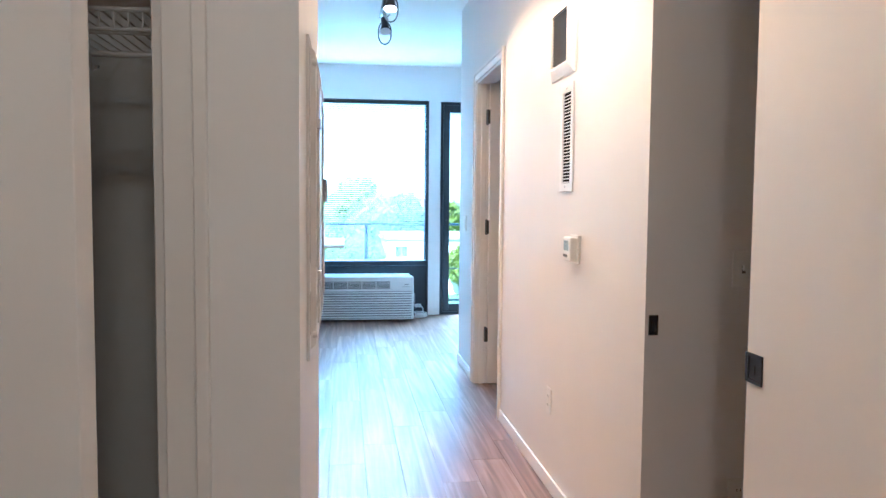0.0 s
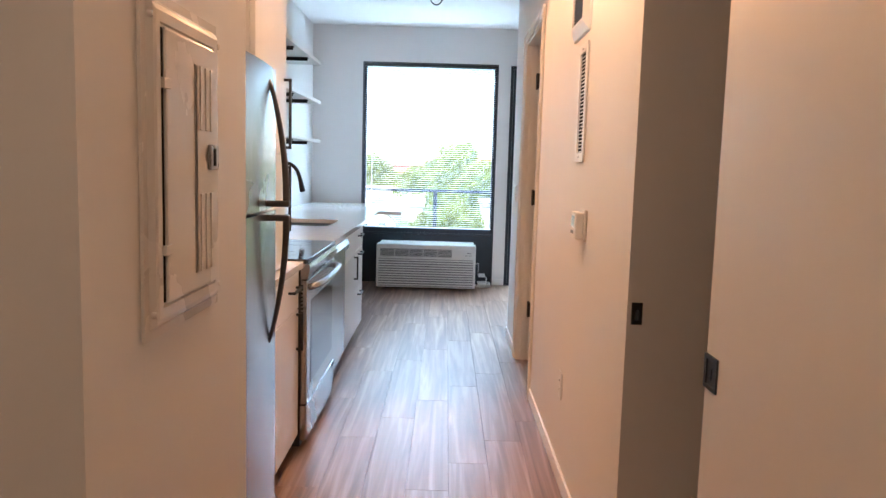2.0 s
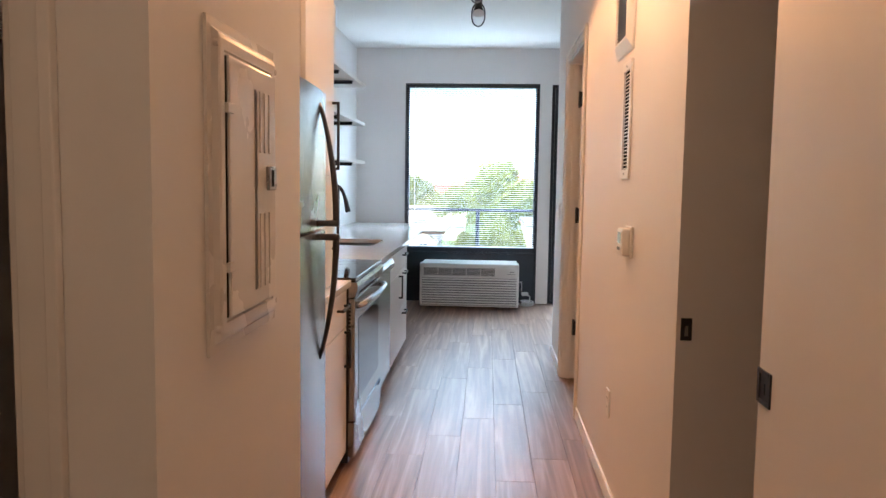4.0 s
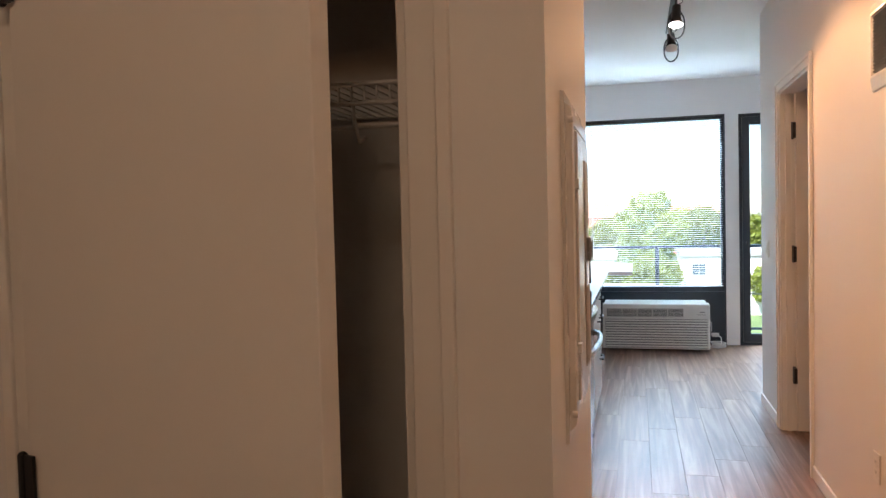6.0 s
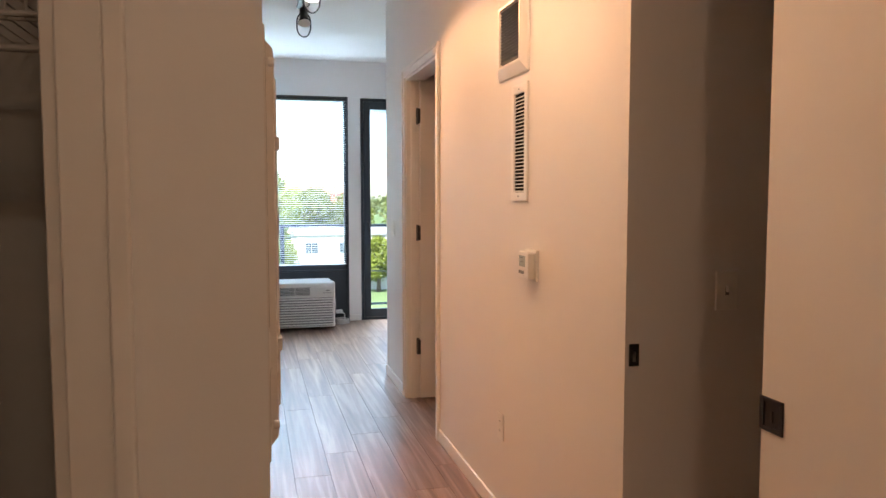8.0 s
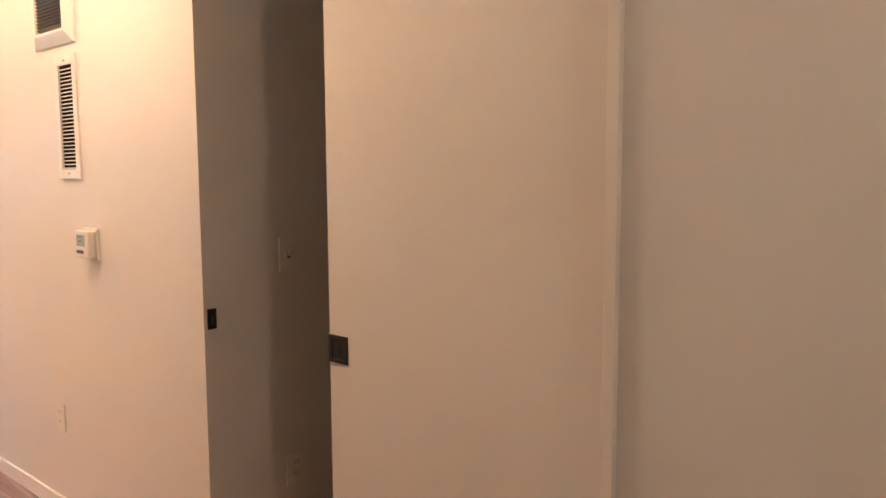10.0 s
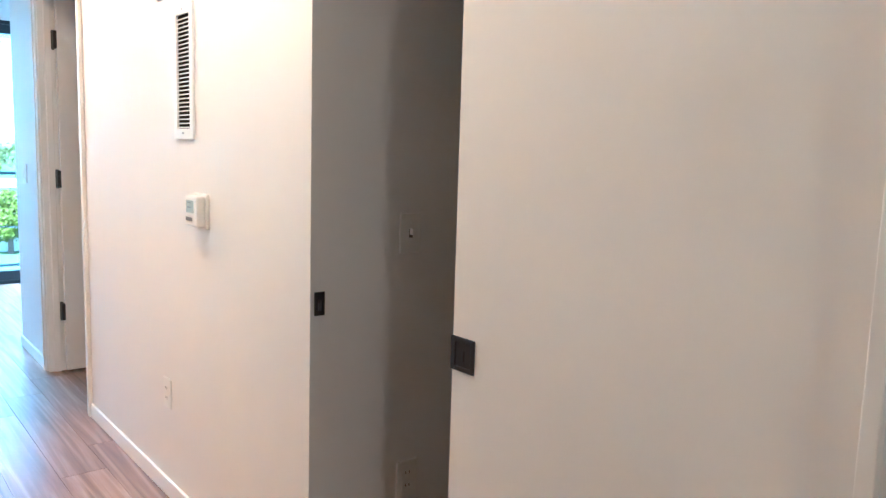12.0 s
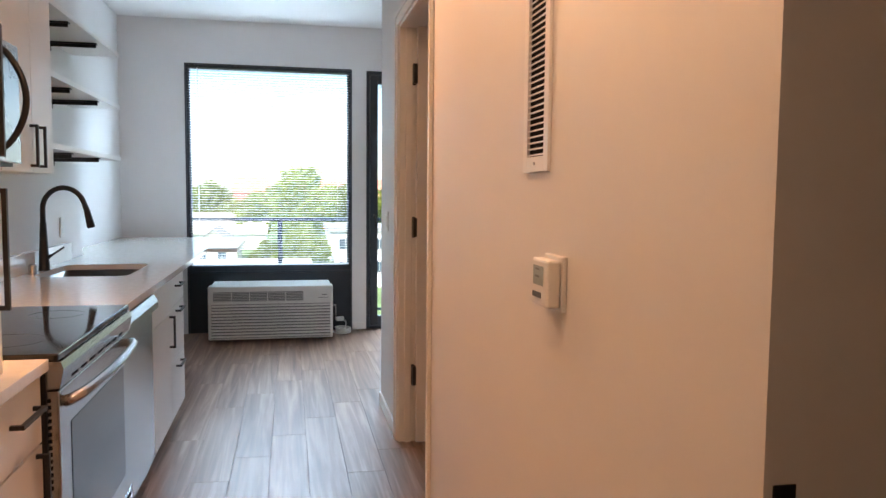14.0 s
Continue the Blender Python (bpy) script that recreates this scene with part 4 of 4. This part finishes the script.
def balcony_door():
    d = thing("balcony_door", (BX0 + BX1) / 2, YW, 0.0, "dark-framed glazed balcony door", "door", kind="structure")
    ya, yb = YW + 0.02, YW + 0.11
    part("door_frame", boxes((BX0, BX0 + 0.035, ya, yb, 0.0, BZ1), (BX1 - 0.035, BX1, ya, yb, 0.0, BZ1), (BX0 + 0.035, BX1 - 0.035, ya, yb, BZ1 - 0.035, BZ1), (BX0 + 0.035, BX1 - 0.035, ya, yb, 0.0, 0.03), bevel=0.002), DARKFRAME, d)
    a, b = BX0 + 0.038, BX1 - 0.038
    f = part("leaf", boxes((a, a + 0.075, ya - 0.008, ya + 0.05, 0.034, BZ1 - 0.038), (b - 0.075, b, ya - 0.008, ya + 0.05, 0.034, BZ1 - 0.038), (a + 0.075, b - 0.075, ya - 0.008, ya + 0.05, BZ1 - 0.12, BZ1 - 0.038), (a + 0.075, b - 0.075, ya - 0.008, ya + 0.05, 0.034, 0.125), bevel=0.002), DARKFRAME, d)
    p = part("pane", boxes((a + 0.075, b - 0.075, ya + 0.02, ya + 0.026, 0.125, BZ1 - 0.12)), GLASS, f, "clear glass")
    p.visible_shadow = False
    part("lever_handle", tube(cyl(B(), (a + 0.04, ya - 0.008, 1.12), (a + 0.04, ya - 0.05, 1.12), 0.009), [(a + 0.04, ya - 0.05, 1.12), (a + 0.05, ya - 0.052, 1.08), (a + 0.05, ya - 0.05, 1.0)], [0.009, 0.009, 0.007], 10), BLACK, f)
    me = slat_mesh(b - a - 0.17)
    r = thing("raised_blind", (a + b) / 2, ya - 0.012, BZ1 - 0.12, "mini blind drawn up into a tight stack", "blind")
    part("head_rail", boxes((a + 0.07, b - 0.07, ya - 0.035, ya - 0.010, BZ1 - 0.125, BZ1 - 0.095), bevel=0.002), DARKFRAME, r, "dark head rail")
    for k in range(14):
        o = new("slat", me)
        o.parent = r
        o.location = (0, -0.010, -0.012 - 0.0052 * k)


balcony_door()


# through-wall air conditioner
def air_conditioner():
    x0, x1, y0, z0, z1 = -0.152, 0.938, 8.30, 0.026, 0.504
    d = thing("air_conditioner", 0.4, 8.55, 0.0, "grey packaged terminal air conditioner under the window", "air conditioner")
    part("sleeve", boxes((x0 + 0.012, x1 - 0.012, y0 + 0.09, YW + 0.03, z0 + 0.01, z1 - 0.012), bevel=0.003), ACP, d)
    bm = boxes((x0, x1, y0 + 0.012, y0 + 0.16, z0, z1), bevel=0.012)
    front = part("front_cover", bm, ACP, d)
    part("outlet_recess", boxes((x0 + 0.045, x1 - 0.265, y0 + 0.009, y0 + 0.0125, z1 - 0.135, z1 - 0.05)), ACD, front, "dark air outlet")
    for k in range(6):
        part("outlet_vane", boxes((x0 + 0.047, x1 - 0.267, y0 + 0.004, y0 + 0.0095, z1 - 0.131 + 0.0142 * k, z1 - 0.1275 + 0.0142 * k)), ACP, front)
    for k in range(1, 5):
        x = x0 + 0.045 + (x1 - x0 - 0.31) * k / 5
        part("outlet_divider", boxes((x - 0.003, x + 0.003, y0 + 0.003, y0 + 0.0095, z1 - 0.134, z1 - 0.051)), ACP, front)
    part("control_flap", boxes((x1 - 0.24, x1 - 0.03, y0 + 0.006, y0 + 0.0125, z1 - 0.135, z1 - 0.05), bevel=0.0015), ACP, front)
    part("badge", boxes((x1 - 0.10, x1 - 0.055, y0 + 0.0045, y0 + 0.0065, z1 - 0.088, z1 - 0.080)), ACD, front, "small dark badge")
    part("flap_line", boxes((x1 - 0.13, x1 - 0.04, y0 + 0.0045, y0 + 0.0065, z1 - 0.112, z1 - 0.108)), ACD, front)
    n = 11
    for k in range(n):
        z = z0 + 0.03 + (z1 - z0 - 0.205) * k / (n - 1)
        bm = B()
        prof = [(y0 + 0.014, z - 0.010), (y0, z - 0.006), (y0 - 0.001, z + 0.002), (y0 + 0.014, z + 0.012)]
        e = [[bm.verts.new((x, y, zz)) for y, zz in prof] for x in (x0 + 0.03, x1 - 0.03)]
        for j in range(4):
            bm.faces.new((e[0][j], e[0][(j + 1) % 4], e[1][(j + 1) % 4], e[1][j]))
        bm.faces.new(e[0])
        bm.faces.new(e[1][::-1])
        part("intake_louvre", bm, ACP, front)
    part("intake_backing", boxes((x0 + 0.028, x1 - 0.028, y0 + 0.0105, y0 + 0.0125, z0 + 0.016, z1 - 0.16)), ACD, front, "dark intake")
    for x in (x0 + 0.12, x1 - 0.12):
        part("foot", boxes((x - 0.03, x + 0.03, y0 + 0.12, y0 + 0.2, 0.0, z0 + 0.012)), ACD, d)
    part("side_bracket", boxes((x1 + 0.0, x1 + 0.06, YW - 0.02, YW + 0.02, 0.24, 0.252), (x1 + 0.05, x1 + 0.06, YW - 0.02, YW + 0.02, 0.10, 0.24), bevel=0.001), STEELD, d)
    c = thing("power_cord", 1.02, 8.6, 0.0, "coiled white power cord lying on the floor", "power cord")
    pts = [(x1 - 0.02, YW - 0.12, 0.05), (x1 + 0.03, YW - 0.2, 0.012)]
    for k in range(60):
        a = 0.35 * k
        pts.append((x1 + 0.11 + 0.068 * math.cos(a + 3.2) * (1 + 0.15 * math.sin(k)), YW - 0.16 + 0.10 * math.sin(a + 3.2), 0.009 + 0.0008 * k))
    pts += [(x1 + 0.15, YW - 0.06, 0.09), (x1 + 0.12, YW - 0.01, 0.11)]
    part("cord", tube(B(), pts, 0.0055, 8), CORD, c, smooth=True)
    part("plug", boxes((x1 + 0.06, x1 + 0.135, YW - 0.02, YW + 0.025, 0.09, 0.13), bevel=0.006), CORD, c)


air_conditioner()


# ---- lamps ----
def track_light():
    t = thing("track_light", 0.48, 5.6, CH, "black ceiling track with two open-cage spotlights", "track light")
    part("track", boxes((0.462, 0.498, 4.9, 6.5, CH - 0.02, CH - 0.0005), bevel=0.002), BLACK, t)
    for y, tilt, lit in ((5.22, (-0.05, -0.25), True), (5.96, (0.02, -0.55), False)):
        z = CH - 0.02
        h = part("spot_stem", cyl(boxes((0.465, 0.495, y - 0.04, y + 0.04, z - 0.035, z), bevel=0.003), (0.48, y, z - 0.035), (0.48, y, z - 0.13), 0.008), BLACK, t)
        ax = Vector((tilt[0], tilt[1], -1)).normalized()
        c = Vector((0.48, y, z - 0.17))
        bm = tube(B(), [c - ax * 0.06, c - ax * 0.05, c + ax * 0.03, c + ax * 0.075], [0.018, 0.028, 0.030, 0.046], 18)
        part("spot_head", bm, BLACK, h, smooth=True)
        part("lens", cyl(B(), c + ax * 0.0755, c + ax * 0.078, 0.043, n=20), BULB if lit else PLASTIC, h, "pale lamp face")
        loop = [Vector((0.48, y, z - 0.125)) + Vector((0.05 * math.sin(radians(a)), 0.012, -0.075 + 0.075 * math.cos(radians(a)) - (0.05 if 90 < a < 270 else 0.025))) for a in range(0, 361, 20)]
        part("yoke", tube(B(), loop, 0.005, 8), BLACK, h, smooth=True)
        cord = [Vector((0.48, y, z - 0.03)), Vector((0.515, y, z - 0.07)), Vector((0.52, y, z - 0.10)), c - ax * 0.055]
        part("lead", tube(B(), cord, 0.003, 6), BLACK, h, smooth=True)


track_light()


def dome_light(x, y):
    d = thing("ceiling_light", x, y, CH, "round flush ceiling light giving warm light", "ceiling light")
    part("base", cyl(B(), (x, y, CH - 0.03), (x, y, CH - 0.0005), 0.17, n=32), PLASTIC, d)
    bm = tube(B(), [(x, y, CH - 0.03), (x, y, CH - 0.045), (x, y, CH - 0.08), (x, y, CH - 0.10)], [0.16, 0.158, 0.12, 0.05], 32)
    part("diffuser", bm, DOME, d, "glowing opal diffuser", smooth=True)


dome_light(0.46, 2.75)
# this second dome is added out of view, to house the entry fill
dome_light(0.30, -0.55)

# ---- outdoors ----
GZ = -11.0
solid("ground", boxes((-1500, 1500, 14, 3000, GZ - 1, GZ)), GRASS, "green ground of lawns far below", "ground")
solid("road", boxes((-300, 300, 60, 68, GZ - 0.5, GZ + 0.01)), ROAD, "grey asphalt street", "road")
solid("balcony_slab", boxes((-2.0, 4.0, YW + 0.2, 9.95, -0.25, -0.05)), CONC, "concrete balcony floor", "balcony")


def balcony_rail():
    d = thing("balcony_rail", 0.45, 9.85, -0.05, "dark metal balcony railing with a thin lower cable", "railing")
    part("top_rail", boxes((-2.0, 4.0, 9.82, 9.88, 1.025, 1.058), bevel=0.003), DARKFRAME, d)
    for x in (-1.2, 0.455, 2.1, 3.7):
        part("post", boxes((x - 0.025, x + 0.025, 9.83, 9.87, -0.05, 1.025), bevel=0.002), DARKFRAME, d)
    part("bottom_rail", boxes((-2.0, 4.0, 9.84, 9.86, 0.02, 0.05), bevel=0.002), DARKFRAME, d)
    part("cable", tube(B(), [(-2.0 + 0.3 * k, 9.85, 0.60 - 0.012 * k + 0.03 * (k / 10 - 1) ** 2) for k in range(21)], 0.008, 8), BLACK, d, "dark sagging cable")


balcony_rail()


def leaf_cloud(rng, blobs, count, size):
    """Many small leaf quads scattered over blobs (centre, radius)."""
    vs, fs = [], []
    for c, r in blobs:
        k = int(count * r * r)
        for _ in range(k):
            d = Vector((rng.gauss(0, 1), rng.gauss(0, 1), rng.gauss(0, 1))).normalized()
            p = Vector(c) + d * r * (0.55 + 0.5 * rng.random())
            n = (d + 0.8 * Vector((rng.gauss(0, 1), rng.gauss(0, 1), rng.gauss(0, 1)))).normalized()
            a = n.orthogonal().normalized()
            b = n.cross(a)
            s = size * (0.6 + 0.8 * rng.random())
            i = len(vs)
            vs += [p + a * s, p + b * s * 0.6, p - a * s, p - b * s * 0.6]
            fs.append((i, i + 1, i + 2, i + 3))
    return vs, fs


def tree(x, y, h, w, seed):
    rng = random.Random(seed)
    d = thing("tree", x, y, GZ, "broad sunlit green deciduous tree", "tree", "trees below the window")
    bm = tube(B(), [(0, 0, -0.2), (0.05, 0, h * 0.2), (0.15, 0.1, h * 0.45), (0.1, 0.2, h * 0.8)], [w * 0.05, w * 0.035, w * 0.025, w * 0.006], 8)
    for k in range(6):
        a = k * 1.05 + rng.random()
        z0 = h * (0.25 + 0.06 * k)
        tube(bm, [(0.1, 0.05, z0), (w * 0.2 * math.cos(a), w * 0.2 * math.sin(a), z0 + h * 0.12), (w * 0.36 * math.cos(a), w * 0.36 * math.sin(a), z0 + h * 0.2)], [w * 0.018, w * 0.012, w * 0.004], 6)
    part("trunk", bm, BARK, d, "brown trunk and limbs", local=True)
    blobs = []
    for k in range(36):
        a, u = rng.random() * 6.283, rng.random()
        zz = h * (0.32 + 0.58 * u)
        rr = w * 0.36 * math.sqrt(max(0.05, 1 - (2 * u - 0.75) ** 2)) * (0.4 + 0.7 * rng.random())
        blobs.append(((rr * math.cos(a), rr * math.sin(a), zz), w * (0.11 + 0.09 * rng.random())))
    vs, fs = leaf_cloud(rng, blobs, 6500 / (36 * (0.155 * w) ** 2), 0.030 * w)
    me = bpy.data.meshes.new("crown")
    me.from_pydata(vs, [], fs)
    me.materials.append(LEAF)
    o = new("crown", me)
    o.parent = d


for i, (x, y, h, w) in enumerate([(3.0, 150, 16.5, 17), (13.5, 165, 13.5, 15), (-7.5, 175, 12.0, 12), (-18, 190, 13.5, 15), (-25, 215, 13.0, 14), (22, 175, 13, 14), (31, 150, 14, 14), (2.2, 95, 8.0, 8.0), (6.8, 108, 6.5, 7), (-2.5, 112, 5.0, 6), (-1, 215, 14.5, 16), (42, 190, 14, 16), (12, 220, 14, 16), (-36, 200, 14, 16), (16, 96, 7, 7), (-9, 96, 4.0, 5)]):
    tree(x, y, h, w, 40 + i)


def far_woods():
    rng = random.Random(7)
    blobs = []
    for k in range(260):
        x, y = rng.uniform(-200, 220), rng.uniform(260, 520)
        r = rng.uniform(4, 7.5)
        blobs.append(((x, y, GZ + rng.uniform(4, 8.5)), r))
    vs, fs = leaf_cloud(rng, blobs, 6.0, 0.8)
    me = bpy.data.meshes.new("far_woods")
    me.from_pydata(vs, [], fs)
    me.materials.append(LEAFD)
    tagged(new("far_woods", me), "distant band of green tree crowns", "woods", "", "stuff")


far_woods()


def house(name, x0, x1, y0, y1, eave, ridge, wallm, roofm, label, along="x", wins=()):
    """A house with a gable roof. along: the ridge's axis. Windows are rows of x, z, width, height on the face towards the street."""
    d = thing(name, (x0 + x1) / 2, (y0 + y1) / 2, GZ, label, "building")
    z0, z1, z2 = GZ, eave, ridge
    bm = boxes((x0, x1, y0, y1, z0, z1))
    if along == "y" and z2 > z1:
        xm = (x0 + x1) / 2
        v = [bm.verts.new(p) for p in ((x0, y0, z1), (x1, y0, z1), (xm, y0, z2 - 0.1), (x0, y1, z1), (x1, y1, z1), (xm, y1, z2 - 0.1))]
        bm.faces.new((v[0], v[1], v[2]))
        bm.faces.new((v[3], v[5], v[4]))
    part("wall", bm, wallm, d)
    o = 0.5
    bm = B()
    if z2 > z1:
        if along == "y":
            xm = (x0 + x1) / 2
            k = (z2 - z1) / (xm - x0)
            prof = [(x0 - o, z1 - o * k), (xm, z2), (x1 + o, z1 - o * k)]
            ends = [[(x, y, z) for x, z in prof] for y in (y0 - o, y1 + o)]
        else:
            ym = (y0 + y1) / 2
            k = (z2 - z1) / (ym - y0)
            prof = [(y0 - o, z1 - o * k), (ym, z2), (y1 + o, z1 - o * k)]
            ends = [[(x, y, z) for y, z in prof] for x in (x0 - o, x1 + o)]
        a, b = [[bm.verts.new(p) for p in e] for e in ends]
        c, e = [[bm.verts.new(Vector(p) + Vector((0, 0, 0.25))) for p in q] for q in ends]
        for k in range(2):
            bm.faces.new((a[k], a[k + 1], b[k + 1], b[k]))
            bm.faces.new((c[k], e[k], e[k + 1], c[k + 1]))
            bm.faces.new((a[k], c[k], c[k + 1], a[k + 1]))
            bm.faces.new((b[k], b[k + 1], e[k + 1], e[k]))
        for k in (0, 2):
            bm.faces.new((a[k], b[k], e[k], c[k]))
    else:
        box(bm, x0 - 0.3, x1 + 0.3, y0 - 0.3, y1 + 0.3, z1, z1 + 0.5)
    part("roof", bm, roofm, d)
    for x, z, w, h in wins:
        f = part("window", boxes((x - w / 2 - 0.12, x + w / 2 + 0.12, y0 - 0.08, y0 + 0.02, z - h / 2 - 0.12, z + h / 2 + 0.12)), SIDING, d, "white window trim")
        part("pane", boxes((x - w / 2, x - 0.03, y0 - 0.12, y0 - 0.085, z - h / 2, z + h / 2)), PANE, f)
        part("pane", boxes((x + 0.03, x + w / 2, y0 - 0.12, y0 - 0.085, z - h / 2, z + h / 2)), PANE, f)
    return d


house("gabled_house", -16.0, -8.2, 132, 146, -8.6, -5.2, SIDINGB, SHINGLE, "grey gabled house with white trimmed windows", "y", [(-12.1, -7.2, 0.9, 1.2), (-13.8, -9.6, 1.4, 1.3), (-10.6, -9.6, 1.4, 1.3)])
house("long_house", -30, -4.6, 168, 182, -7.6, -3.8, SIDING, SIDINGB, "long low house with a pale roof", "x")
house("white_building", 5.7, 20, 98, 112, -3.7, -3.7, SIDING, SHINGLE, "white flat-roofed two-storey building", "x", [(7.6, -5.3, 1.6, 1.4), (7.6, -8.3, 1.6, 1.4), (12, -5.3, 1.6, 1.4), (12, -8.3, 1.6, 1.4), (16.5, -5.3, 1.6, 1.4)])
house("low_white_building", -9, 2.5, 70, 84, -6.4, -6.4, SIDING, SIDING, "low white flat-roofed building", "x")
house("brick_building", -17, -6.5, 250, 275, 1.2, 6.2, REDROOF, REDROOF, "large red brick building with a red roof", "x")
house("brick_building", 10, 34, 250, 275, 2.0, 5.4, REDROOF, REDROOF, "long red brick building with a red roof", "x")

# ---- floor planks, last ----
rng_p = random.Random(11)
PW, PL, GAP = 0.182, 1.22, 0.0008
_pm = {}


def plank_mesh(length):
    if length not in _pm:
        bm = B()
        w, h = PW - GAP, 0.008
        lo = [bm.verts.new(p) for p in ((0, 0, -h), (w, 0, -h), (w, length - GAP, -h), (0, length - GAP, -h))]
        b = 0.0009
        mid = [bm.verts.new(p) for p in ((0, 0, -b), (w, 0, -b), (w, length - GAP, -b), (0, length - GAP, -b))]
        hi = [bm.verts.new(p) for p in ((b, b, 0), (w - b, b, 0), (w - b, length - GAP - b, 0), (b, length - GAP - b, 0))]
        for r, q in ((lo, mid), (mid, hi)):
            for k in range(4):
                bm.faces.new((r[k], r[(k + 1) % 4], q[(k + 1) % 4], q[k]))
        bm.faces.new(hi)
        _pm[length] = mesh_of("plank", bm, PLANK)
    return _pm[length]


px = -1.0
while px < XE - 0.05:
    py = YB
    first = rng_p.choice((1.22, 0.92, 0.62, 0.32))
    while py < YW - 0.02:
        length, first = first, PL
        step = length
        if py + length > YW + 0.02:
            length = round(YW + 0.02 - py, 2)
        if length > 0.04:
            o = new("plank", plank_mesh(length))
            o.parent = floor
            o.location = (px, py, 0.0)
        py += step
    px += PW
